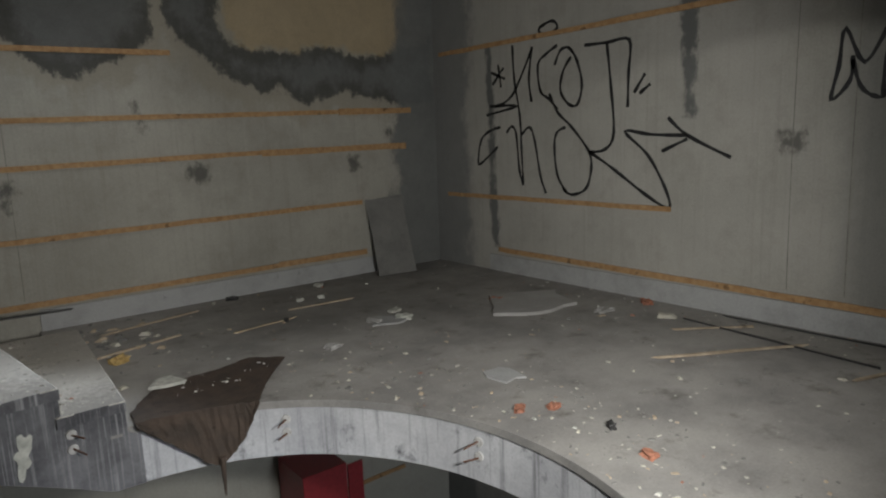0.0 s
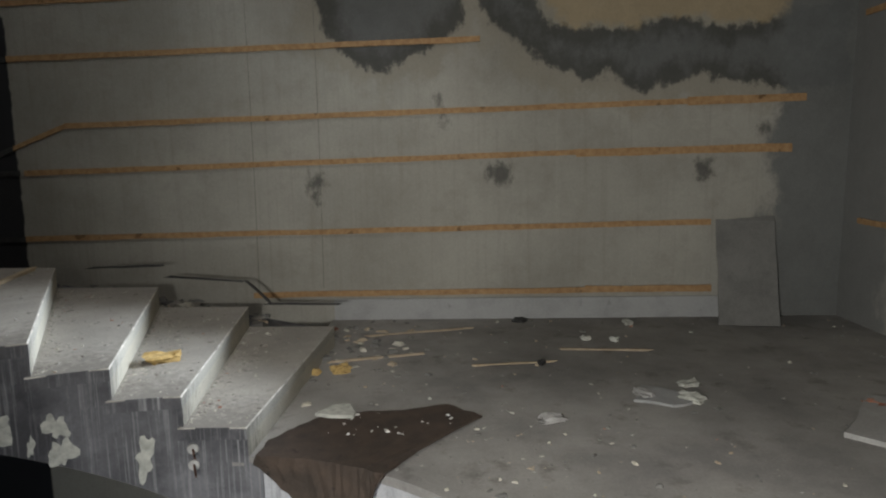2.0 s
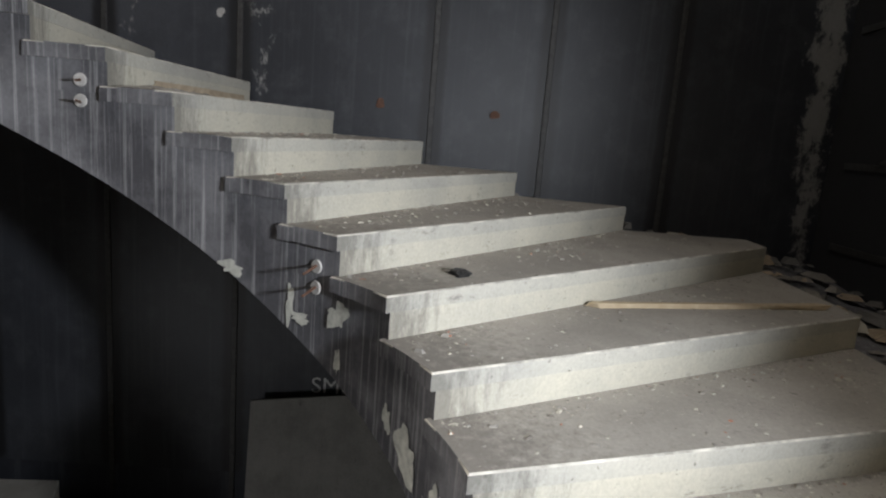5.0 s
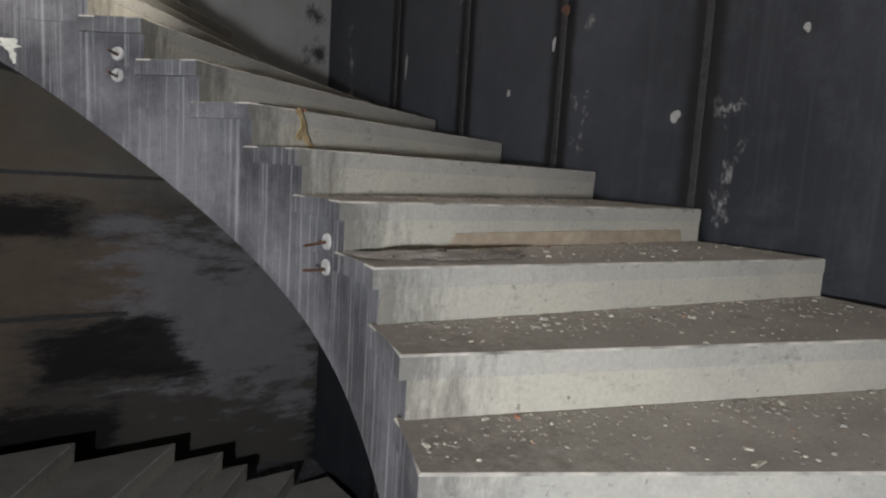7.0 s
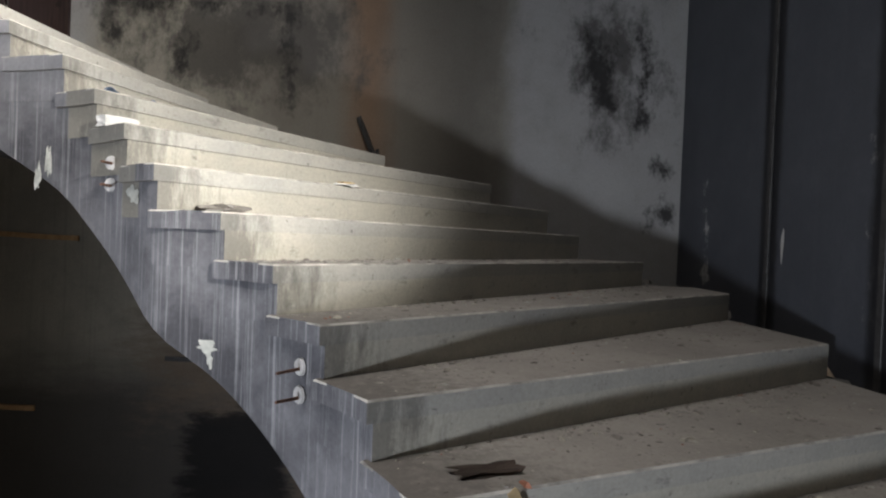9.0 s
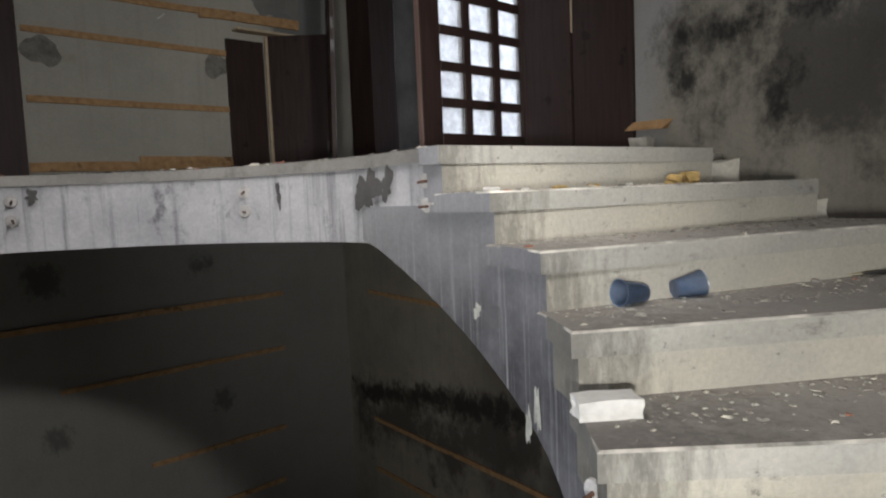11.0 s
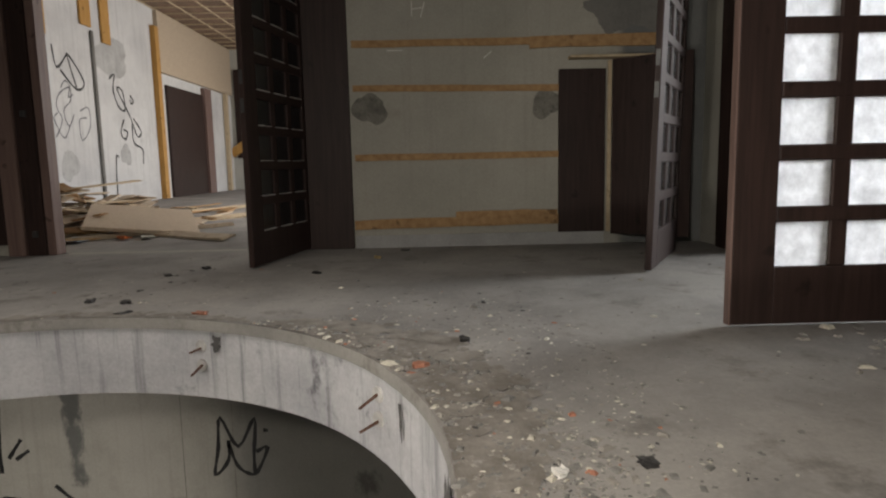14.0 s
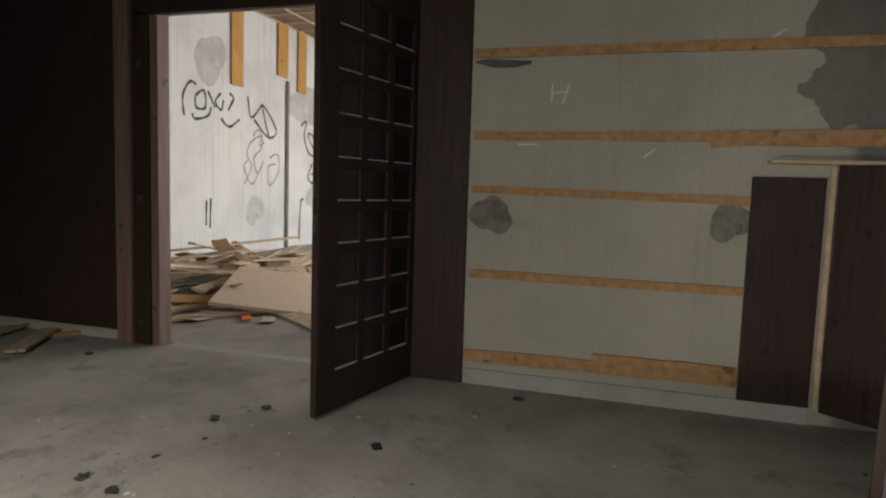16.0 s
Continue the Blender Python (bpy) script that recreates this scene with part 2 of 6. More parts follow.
def stained(name, base, other, run, areas, relief=0.3, roughness=0.85, spec=0.25):
    """Old plaster with uneven areas of damp, soot, tar or another tone, whose outlines the mesh carries. areas:
    (attribute, colour, edge, unevenness, softness, scale, strength).
    """
    m, t, b = nodes_of(name)
    p = coords(t)
    broad, mid, fine = noise_of(t, p, 0.8, 8, 0.65), noise_of(t, p, 4.0, 9, 0.7), noise_of(t, p, 60, 4, 0.7)
    c = mix(t, ramp(t, broad, [(0.36, (0, 0, 0)), (0.66, (1, 1, 1))]), base, other)
    c = mix(t, ramp(t, mid, [(0.5, (0, 0, 0)), (0.8, (0.5, 0.5, 0.5))]), c, run)
    drips = noise_of(t, coords(t, (14, 14, 0.35)), 1.4, 7, 0.7)
    c = mix(t, ramp(t, drips, [(0.52, (0, 0, 0)), (0.78, (0.45, 0.45, 0.45))]), c, run)
    pale = noise_of(t, coords(t, (22, 22, 0.25)), 1.1, 6, 0.7)
    c = mix(t, ramp(t, pale, [(0.6, (0, 0, 0)), (0.8, (0.35, 0.35, 0.35))]), c, tuple(min(0.75, v * 1.25) for v in base))
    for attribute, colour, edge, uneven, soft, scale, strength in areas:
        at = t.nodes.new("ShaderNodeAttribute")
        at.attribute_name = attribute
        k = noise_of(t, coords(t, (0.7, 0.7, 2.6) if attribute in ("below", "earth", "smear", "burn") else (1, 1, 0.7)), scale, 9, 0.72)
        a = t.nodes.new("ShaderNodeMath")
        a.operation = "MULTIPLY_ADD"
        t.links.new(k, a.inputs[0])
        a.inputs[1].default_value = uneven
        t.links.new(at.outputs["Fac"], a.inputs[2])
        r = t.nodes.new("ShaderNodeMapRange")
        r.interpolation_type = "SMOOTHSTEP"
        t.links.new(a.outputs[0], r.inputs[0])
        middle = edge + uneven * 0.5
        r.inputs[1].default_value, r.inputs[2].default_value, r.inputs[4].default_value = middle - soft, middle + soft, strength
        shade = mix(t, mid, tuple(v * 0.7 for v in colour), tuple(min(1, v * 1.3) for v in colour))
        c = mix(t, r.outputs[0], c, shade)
    c = mix(t, 0.45, c, ramp(t, fine, [(0.25, (0.6, 0.6, 0.6)), (0.75, (1, 1, 1))]), "MULTIPLY")
    t.links.new(c, b.inputs["Base Color"])
    b.inputs["Roughness"].default_value, b.inputs["Specular IOR Level"].default_value = roughness, spec
    bump(t, b, mix(t, 0.5, fine, mid), relief, 0.006)
    return m


NORTHCOAT = stained("damp_north_plaster", (0.39, 0.375, 0.325), (0.30, 0.285, 0.245), (0.22, 0.2, 0.165), [
    ("damp", (0.29, 0.265, 0.21), -0.2, 0.9, 0.1, 3.0, 0.7),
    ("damp", (0.06, 0.062, 0.058), -0.01, 0.42, 0.035, 6.0, 0.9),
    ("damp", (0.15, 0.153, 0.148), 0.14, 0.8, 0.12, 3.5, 0.85),
    ("tan", (0.36, 0.285, 0.175), 0.0, 0.4, 0.05, 5.0, 0.85),
    ("bruise", (0.07, 0.068, 0.062), 0.02, 0.3, 0.05, 16.0, 0.8),
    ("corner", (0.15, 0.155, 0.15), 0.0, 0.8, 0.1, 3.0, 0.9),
    ("tar", (0.022, 0.023, 0.026), 0.0, 0.1, 0.012, 5.0, 0.97),
])
EASTCOAT = stained("damp_east_plaster", (0.40, 0.385, 0.345), (0.33, 0.32, 0.285), (0.24, 0.222, 0.185), [
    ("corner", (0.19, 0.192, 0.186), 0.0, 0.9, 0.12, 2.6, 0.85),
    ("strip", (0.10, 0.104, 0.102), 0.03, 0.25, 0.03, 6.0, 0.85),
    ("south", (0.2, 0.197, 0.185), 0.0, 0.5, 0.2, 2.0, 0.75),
    ("bruise", (0.09, 0.088, 0.08), 0.02, 0.3, 0.05, 16.0, 0.8),
])
SOUTHCOAT = stained("sooty_south_plaster", (0.31, 0.29, 0.24), (0.22, 0.205, 0.175), (0.13, 0.118, 0.095), [
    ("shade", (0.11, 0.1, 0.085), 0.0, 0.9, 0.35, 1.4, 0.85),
    ("pale", (0.30, 0.295, 0.29), 0.0, 0.35, 0.12, 2.0, 0.85),
    ("rust", (0.14, 0.085, 0.05), 0.0, 0.3, 0.14, 2.5, 0.75),
    ("soot", (0.05, 0.047, 0.043), 0.04, 2.2, 0.24, 3.2, 0.8),
    ("mark", (0.02, 0.019, 0.018), 0.01, 0.55, 0.07, 9.0, 0.92),
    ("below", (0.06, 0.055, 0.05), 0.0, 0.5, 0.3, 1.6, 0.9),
    ("earth", (0.165, 0.127, 0.092), 0.0, 2.0, 0.3, 2.2, 0.85),
    ("smear", (0.22, 0.215, 0.225), 0.1, 3.0, 0.25, 2.4, 0.8),
    ("burn", (0.014, 0.013, 0.013), 0.0, 0.7, 0.09, 3.2, 0.93),
], 0.4)
TARCOAT = stained("tarred_coat", (0.021, 0.023, 0.028), (0.034, 0.037, 0.044), (0.085, 0.087, 0.094), [
    ("pale_zone", (0.065, 0.069, 0.08), 0.0, 1.6, 0.5, 1.2, 0.7),
    ("peel", (0.30, 0.295, 0.28), 0.07, 0.7, 0.04, 6.0, 0.85),
    ("seam", (0.008, 0.008, 0.009), 0.0, 0.08, 0.03, 8.0, 0.9),
], 0.3, 0.5, 0.45)


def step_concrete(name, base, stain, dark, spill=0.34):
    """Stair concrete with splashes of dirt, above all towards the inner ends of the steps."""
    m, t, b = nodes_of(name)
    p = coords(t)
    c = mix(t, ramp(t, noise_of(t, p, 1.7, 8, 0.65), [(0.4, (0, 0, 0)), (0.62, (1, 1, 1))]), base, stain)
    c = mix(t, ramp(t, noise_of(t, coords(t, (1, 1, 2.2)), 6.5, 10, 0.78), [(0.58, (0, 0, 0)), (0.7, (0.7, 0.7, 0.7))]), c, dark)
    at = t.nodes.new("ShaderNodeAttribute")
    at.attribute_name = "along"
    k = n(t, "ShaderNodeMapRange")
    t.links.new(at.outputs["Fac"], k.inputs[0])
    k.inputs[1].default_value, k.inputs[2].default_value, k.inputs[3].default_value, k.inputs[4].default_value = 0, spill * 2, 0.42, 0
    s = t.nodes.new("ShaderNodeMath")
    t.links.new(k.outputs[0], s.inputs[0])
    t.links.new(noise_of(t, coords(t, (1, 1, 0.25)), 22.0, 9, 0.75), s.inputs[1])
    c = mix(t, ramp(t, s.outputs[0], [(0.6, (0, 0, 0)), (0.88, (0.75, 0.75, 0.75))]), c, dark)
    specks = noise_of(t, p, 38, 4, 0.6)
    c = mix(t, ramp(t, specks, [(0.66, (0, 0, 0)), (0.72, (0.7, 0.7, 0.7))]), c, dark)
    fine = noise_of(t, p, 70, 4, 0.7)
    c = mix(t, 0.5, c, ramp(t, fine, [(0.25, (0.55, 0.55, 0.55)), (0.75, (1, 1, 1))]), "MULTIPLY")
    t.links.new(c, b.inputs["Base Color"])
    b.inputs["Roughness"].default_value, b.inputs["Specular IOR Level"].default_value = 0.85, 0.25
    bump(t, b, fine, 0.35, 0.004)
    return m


CRUMBLED = rough_surface("crumbled_screed", (0.28, 0.26, 0.23), (0.185, 0.168, 0.145), (0.36, 0.345, 0.32), 9, (0.4, 0.6), 0, (0.6, 0.68), 0.95, 0.9, 45)
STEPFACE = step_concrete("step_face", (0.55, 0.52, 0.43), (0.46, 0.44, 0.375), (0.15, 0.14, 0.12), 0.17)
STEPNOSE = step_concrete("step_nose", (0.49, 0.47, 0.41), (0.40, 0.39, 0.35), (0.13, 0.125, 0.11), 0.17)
WORN = plain("worn_edge", (0.42, 0.40, 0.35), 0.85, 0, 0.6, 9)
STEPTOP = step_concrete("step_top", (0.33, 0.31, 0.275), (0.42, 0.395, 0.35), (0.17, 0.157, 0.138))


STEEL = plain("dull_steel", (0.10, 0.10, 0.10), 0.45, 0.9, 0.2)
PALEWOOD = timber("pale_wood", (0.40, 0.31, 0.20), (0.52, 0.43, 0.30), 0.75, (5, 5, 5))
OCHRE = timber("ochre_board", (0.36, 0.19, 0.05), (0.46, 0.26, 0.08), 0.6, (4, 4, 1))
BEIGE = plain("chipboard", (0.42, 0.34, 0.25), 0.75, 0, 0.12, 30)
ORANGE = plain("orange_plastic", (0.6, 0.16, 0.04), 0.5)
BLUEGREY = plain("blue_grey_sheet", (0.28, 0.32, 0.36), 0.6)
WHITE = plain("white_plaster", (0.62, 0.61, 0.57), 0.8, 0, 0.15)
FOAM = plain("yellow_foam", (0.44, 0.31, 0.12), 0.95, 0, 0.35, 40)
PALEFOAM = plain("yellowed_insulation", (0.46, 0.39, 0.24), 0.95, 0, 0.35, 40)
BRICK = plain("brick_crumb", (0.30, 0.13, 0.08), 0.9, 0, 0.35)
TIN = plain("patterned_tin", (0.35, 0.27, 0.14), 0.5, 0.4, 0.7, 50)
ROTTEN = rough_surface("rotten_fibre", (0.075, 0.055, 0.042), (0.05, 0.04, 0.032), (0.02, 0.017, 0.015), 6, (0.4, 0.65), 0, (0.6, 0.7), 0.9, 0.6, 90)
TAPE = plain("yellowed_tape", (0.40, 0.30, 0.16), 0.6)
BLACKGLASS = plain("dark_glass", (0.012, 0.012, 0.013), 0.25, 0, 0.3)
BLOT = rough_surface("damp_blot", (0.27, 0.26, 0.225), (0.16, 0.155, 0.135), (0.09, 0.085, 0.075), 9, (0.35, 0.6), 0, (0.55, 0.7))
# light caught on the door's ledges, put into a pale colour
LEDGE_GLINT = plain("ledge_glint", (0.5, 0.49, 0.46), 0.9)
WASHER = plain("dull_washer", (0.40, 0.39, 0.37), 0.7, 0, 0.3)
ROOMSTAIN = rough_surface("stained_room_plaster", (0.40, 0.40, 0.39), (0.50, 0.50, 0.49), (0.22, 0.22, 0.21), 3, (0.4, 0.65), 0.6, (0.55, 0.75))
RED = plain("red_enamel", (0.22, 0.02, 0.025), 0.4, 0, 0.15)
SLAB = rough_surface("slab_plaster", (0.36, 0.35, 0.33), (0.42, 0.41, 0.39), (0.25, 0.24, 0.22), 3)
PENCIL = plain("grey_spray_paint", (0.16, 0.16, 0.17), 0.7)
CEILING = plain("brown_ceiling_board", (0.20, 0.13, 0.09), 0.8, 0, 0.3, 3)
GRASS = plain("rough_ground", (0.10, 0.11, 0.06), 0.95, 0, 0.4, 0.6)
ROOMWALL = rough_surface("whitish_scuffed_plaster", (0.62, 0.62, 0.61), (0.48, 0.48, 0.48), (0.28, 0.28, 0.28), 0.8, (0.45, 0.7), 0.45, (0.62, 0.8))


def glassy(name, colour, clear, roughness, fine=0.0):
    """Glass: part translucent white film, part clear, with a glossy face."""
    m, t, b = nodes_of(name)
    k = noise_of(t, coords(t), 14, 6, 0.65)
    film = n(t, "ShaderNodeBsdfTranslucent")
    t.links.new(ramp(t, k, [(0.3, tuple(v * 0.62 for v in colour)), (0.65, colour)]), film.inputs[0])
    white = n(t, "ShaderNodeBsdfTransparent")
    a = t.nodes.new("ShaderNodeMixShader")
    a.inputs[0].default_value = clear
    t.links.new(film.outputs[0], a.inputs[1])
    t.links.new(white.outputs[0], a.inputs[2])
    gloss = n(t, "ShaderNodeBsdfGlossy", Roughness=roughness)
    f = n(t, "ShaderNodeFresnel", IOR=1.45)
    c = t.nodes.new("ShaderNodeMixShader")
    t.links.new(f.outputs[0], c.inputs[0])
    t.links.new(a.outputs[0], c.inputs[1])
    t.links.new(gloss.outputs[0], c.inputs[2])
    t.links.new(c.outputs[0], t.nodes["Material Output"].inputs[0])
    return m


FROSTED = glassy("frosted_glass", (0.92, 0.94, 0.96), 0.05, 0.3)
DIMGLASS = glassy("dusty_glass", (0.13, 0.13, 0.135), 0.5, 0.2)
BLUE = glassy("blue_plastic", (0.55, 0.72, 1.0), 0.5, 0.2)
NET = glassy("green_netting", (0.15, 0.55, 0.42), 0.4, 0.8)


# ---------------------------------------------------------------- building blocks
def mesh_of(name, bm):
    me = bpy.data.meshes.new(name)
    bmesh.ops.recalc_face_normals(bm, faces=bm.faces[:])
    bm.to_mesh(me)
    bm.free()
    return me


def part(name, bm, material, parent=None, label=""):
    me = mesh_of(name, bm)
    me.materials.append(material)
    ob = new(name, me)
    if parent:
        ob.parent = parent
    if label:
        ob["label"] = label
    return ob


def setting(name, bm, material, label, category, parent=None):
    return tagged(part(name, bm, material, parent), label, category, "", "structure")


def thing(name, label, category, m=Matrix(), group="", kind=""):
    ob = new(name)
    ob.empty_display_size = 0.1
    ob.matrix_world = m
    return tagged(ob, label, category, group, kind)


def prism(bm, outline, z0, z1):
    """A solid with the given plan outline; z0 and z1 may be lists, corner by corner."""
    k = len(outline)
    a = z0 if isinstance(z0, (list, tuple)) else [z0] * k
    b = z1 if isinstance(z1, (list, tuple)) else [z1] * k
    low = [bm.verts.new((x, y, z)) for (x, y), z in zip(outline, a)]
    high = [bm.verts.new((x, y, z)) for (x, y), z in zip(outline, b)]
    bm.faces.new(low[::-1])
    bm.faces.new(high)
    for i in range(k):
        bm.faces.new((low[i], low[(i + 1) % k], high[(i + 1) % k], high[i]))
    return bm


def box(x0, x1, y0, y1, z0, z1, bm=None, bevel=0.0):
    bm = bm or bmesh.new()
    made = bmesh.ops.create_cube(bm, size=1, matrix=Matrix.Translation(((x0 + x1) / 2, (y0 + y1) / 2, (z0 + z1) / 2)) @ Matrix.Diagonal((x1 - x0, y1 - y0, z1 - z0, 1)))
    if bevel:
        es = list({e for v in made["verts"] for e in v.link_edges})
        bmesh.ops.bevel(bm, geom=es, offset=bevel, segments=1, affect="EDGES")
    return bm


def wall_with_holes(p, q, thick, z0, z1, holes, bm=None):
    """A wall from p to q, its thickness to the right of that way; holes: (from, to, low, high) along it."""
    bm = bm or bmesh.new()
    p, q = Vector(p), Vector(q)
    along = (q - p).normalized()
    side = Vector((along.y, -along.x)) * thick
    length = (q - p).length
    cuts = sorted({0.0, length, *(v for h in holes for v in h[:2])})
    for a, b in zip(cuts, cuts[1:]):
        levels = [(z0, z1)]
        for h in holes:
            if h[0] <= a + 1e-6 and h[1] >= b - 1e-6:
                levels = [(lo, hi) for s, e in levels for lo, hi in ((s, min(e, h[2])), (max(s, h[3]), e)) if hi - lo > 1e-4]
        for lo, hi in levels:
            c = [p + along * a, p + along * b, p + along * b + side, p + along * a + side]
            prism(bm, [(v.x, v.y) for v in c], lo, hi)
    return bm

from mathutils.geometry import tessellate_polygon

# ---------------------------------------------------------------- plan
RISE, STEPS = 0.17, 22
TOP = RISE * STEPS
LOW, ROOF = -TOP, 8.2
WEST, EAST, NORTH, SOUTH = -3.55, 5.37, 6.64, -2.3
WELL = Vector((0.62, 1.97))
TURNS = [(0, 77), (2, 97.6), (4, 118.5), (5, 129), (7, 148.5), (8, 157.5), (10, 177.5), (12, 198.3), (14, 217), (16, 234), (17, 244), (18, 252.5), (19, 260.6), (20, 267.2), (21, 275.5), (22, 283), (25, 307)]
EDGE = [(60, 1.8), (90, 1.81), (115, 1.84), (140, 1.83), (157, 1.79), (200, 1.785), (225, 1.73), (235, 1.69), (244, 1.64), (252.5, 1.74), (260, 1.87), (267, 1.99), (275, 2.1), (284, 2.2), (304, 2.46), (320, 2.58), (337, 2.56), (349, 2.47), (360, 2.34), (400, 2.0), (440, 1.85)]
EDGE_LOW = [(-95, 1.75), (-40, 1.72), (10, 1.7), (35, 1.74), (60, 1.8), (120, 1.8)]


def smooth(x, table):
    xs, ys = np.array(table, float).T
    slope = np.gradient(ys, xs)
    i = int(np.clip(np.searchsorted(xs, x) - 1, 0, len(xs) - 2))
    h = xs[i + 1] - xs[i]
    s = (x - xs[i]) / h
    return float((2 * s**3 - 3 * s * s + 1) * ys[i] + (s**3 - 2 * s * s + s) * h * slope[i] + (3 * s * s - 2 * s**3) * ys[i + 1] + (s**3 - s * s) * h * slope[i + 1])


def turn_of(k):
    """The direction, in degrees round the well, of the nosing of step k."""
    return smooth(k, TURNS)


def radius_at(deg):
    return smooth(deg, EDGE)


def radius_low(deg):
    return smooth(deg, EDGE_LOW)


def ray_at(deg):
    return Vector((math.cos(radians(deg)), math.sin(radians(deg))))


FULL = (WEST, EAST, NORTH, SOUTH)
TREADS = (-3.0, EAST, 5.75, -1.68)


def to_walls(deg, room=FULL):
    """Where the ray from the well's middle meets the walls, or the outer ends of the treads."""
    w, e, nn, s = room
    d = ray_at(deg)
    far = [(e - WELL.x) / d.x if d.x > 1e-6 else (w - WELL.x) / d.x if d.x < -1e-6 else 1e9, (nn - WELL.y) / d.y if d.y > 1e-6 else (s - WELL.y) / d.y if d.y < -1e-6 else 1e9]
    return WELL + d * min(far)


def corners_between(a, b, room=FULL):
    w, e, nn, s = room
    out = []
    for x, y in ((e, nn), (w, nn), (w, s), (e, s)):
        d = math.degrees(math.atan2(y - WELL.y, x - WELL.x)) % 360
        out += [(v, (x, y)) for v in (d - 360, d, d + 360) if a < v < b]
    return [p for _, p in sorted(out)]


def sector(a, b, radius, room=FULL, count=4):
    """The plan outline between two directions, from the well's edge to the walls."""
    turns = [a + (b - a) * i / count for i in range(count + 1)]
    inner = [tuple(WELL + ray_at(d) * radius(d)) for d in turns]
    return inner[::-1] + [tuple(to_walls(a, room)), *corners_between(a, b, room), tuple(to_walls(b, room))]


# ---------------------------------------------------------------- structure
T = 0.25
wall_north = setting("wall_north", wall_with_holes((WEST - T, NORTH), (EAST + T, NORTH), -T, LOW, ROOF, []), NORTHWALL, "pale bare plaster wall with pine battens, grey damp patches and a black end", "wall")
wall_west = setting("wall_west", wall_with_holes((WEST, SOUTH - 0.1), (WEST, NORTH + 0.1), -0.45, LOW, ROOF, []), BLACK, "black tarred stairwell wall with vertical panel joints", "wall")
# the wall runs slightly aslant
wall_west.matrix_world = Matrix.Translation((WEST, NORTH, 0)) @ pose(0, 0, 0, 0, 0, 2.2) @ Matrix.Translation((-WEST, -NORTH, 0))
DOOR_E, DOOR_S = (0.94, 2.97), (2.66, 4.62)
HEAD = TOP + 2.32
HEAD_E = TOP + 2.5
wall_east = setting("wall_east", wall_with_holes((EAST, SOUTH - T), (EAST, NORTH), 0.1, LOW, ROOF, [(DOOR_E[0] - SOUTH + T, DOOR_E[1] - SOUTH + T, TOP, HEAD_E)]), EASTWALL, "pale bare plaster wall with battens, spray lettering and a doorway above", "wall")
wall_south = setting("wall_south", wall_with_holes((WEST - T, SOUTH), (EAST, SOUTH), T, LOW, ROOF, [(DOOR_S[0] - WEST + T, DOOR_S[1] - WEST + T, TOP, HEAD)]), SOUTHWALL, "mouldy stained plaster wall beside the stair", "wall")
setting("ceiling", box(WEST - T, EAST + T, SOUTH - T, NORTH + T, ROOF, ROOF + 0.2), GREY, "plain grey stairwell ceiling", "ceiling")
setting("floor_ground", box(WEST, EAST, SOUTH, NORTH, LOW - 0.2, LOW), FLOOR, "dusty ground storey floor below the well", "floor")
def landing(a, b, radius, z):
    """A thin screed over a slab that stands back behind the edge beam."""
    bm = prism(bmesh.new(), sector(a, b, radius, FULL, 48), z - 0.05, z)
    return prism(bm, sector(a, b, lambda d: radius(d) + 0.1, FULL, 48), z - 0.3, z - 0.046)


setting("floor_middle", landing(-82, turn_of(1) + 3, radius_low, 0.0), FLOOR, "dusty concrete landing with rubble and a curved edge", "floor")
setting("floor_upper", landing(turn_of(22) + 3.0, 432, radius_at, TOP), FLOOR, "dusty grey concrete landing with a crumbled curved edge", "floor")


def ring(rows):
    """A solid from rows of four corners."""
    bm = bmesh.new()
    rows = [[bm.verts.new(v) for v in r] for r in rows]
    for r, s in zip(rows, rows[1:]):
        for j in range(4):
            bm.faces.new((r[j], r[(j + 1) % 4], s[(j + 1) % 4], s[j]))
    bm.faces.new(rows[0])
    bm.faces.new(rows[-1][::-1])
    return bm


def fascia(a, b, radius, z, depth, count=60):
    rows = []
    for i in range(count + 1):
        d = a + (b - a) * i / count
        p, q = WELL + ray_at(d) * (radius(d) + 0.012), WELL + ray_at(d) * (radius(d) + 0.25)
        rows.append([(*p, z - 0.045), (*q, z - 0.045), (*q, z - depth), (*p, z - depth)])
    return ring(rows)


setting("trim_middle", fascia(-82, turn_of(1) - 1, radius_low, 0, 0.38), FASCIA, "curved grey concrete edge beam of the landing", "edge beam")
setting("trim_upper", fascia(turn_of(22) + 0.4, 432, radius_at, TOP, 0.36), FASCIA, "curved grey concrete edge beam of the upper landing", "edge beam")
# skirting bands
setting("baseboard_north", box(0.62, 4.5, NORTH - 0.025, NORTH, 0, 0.2), SKIRT, "pale plaster skirting band with a broken end", "skirting")
setting("baseboard_east", box(EAST - 0.025, EAST, SOUTH, 5.6, 0, 0.2), SKIRT, "pale plaster skirting band", "skirting")
setting("baseboard_upper", box(EAST - 0.02, EAST, -1.5, 0.52, TOP, TOP + 0.1), SKIRT, "pale plaster skirting band under the battens", "skirting")


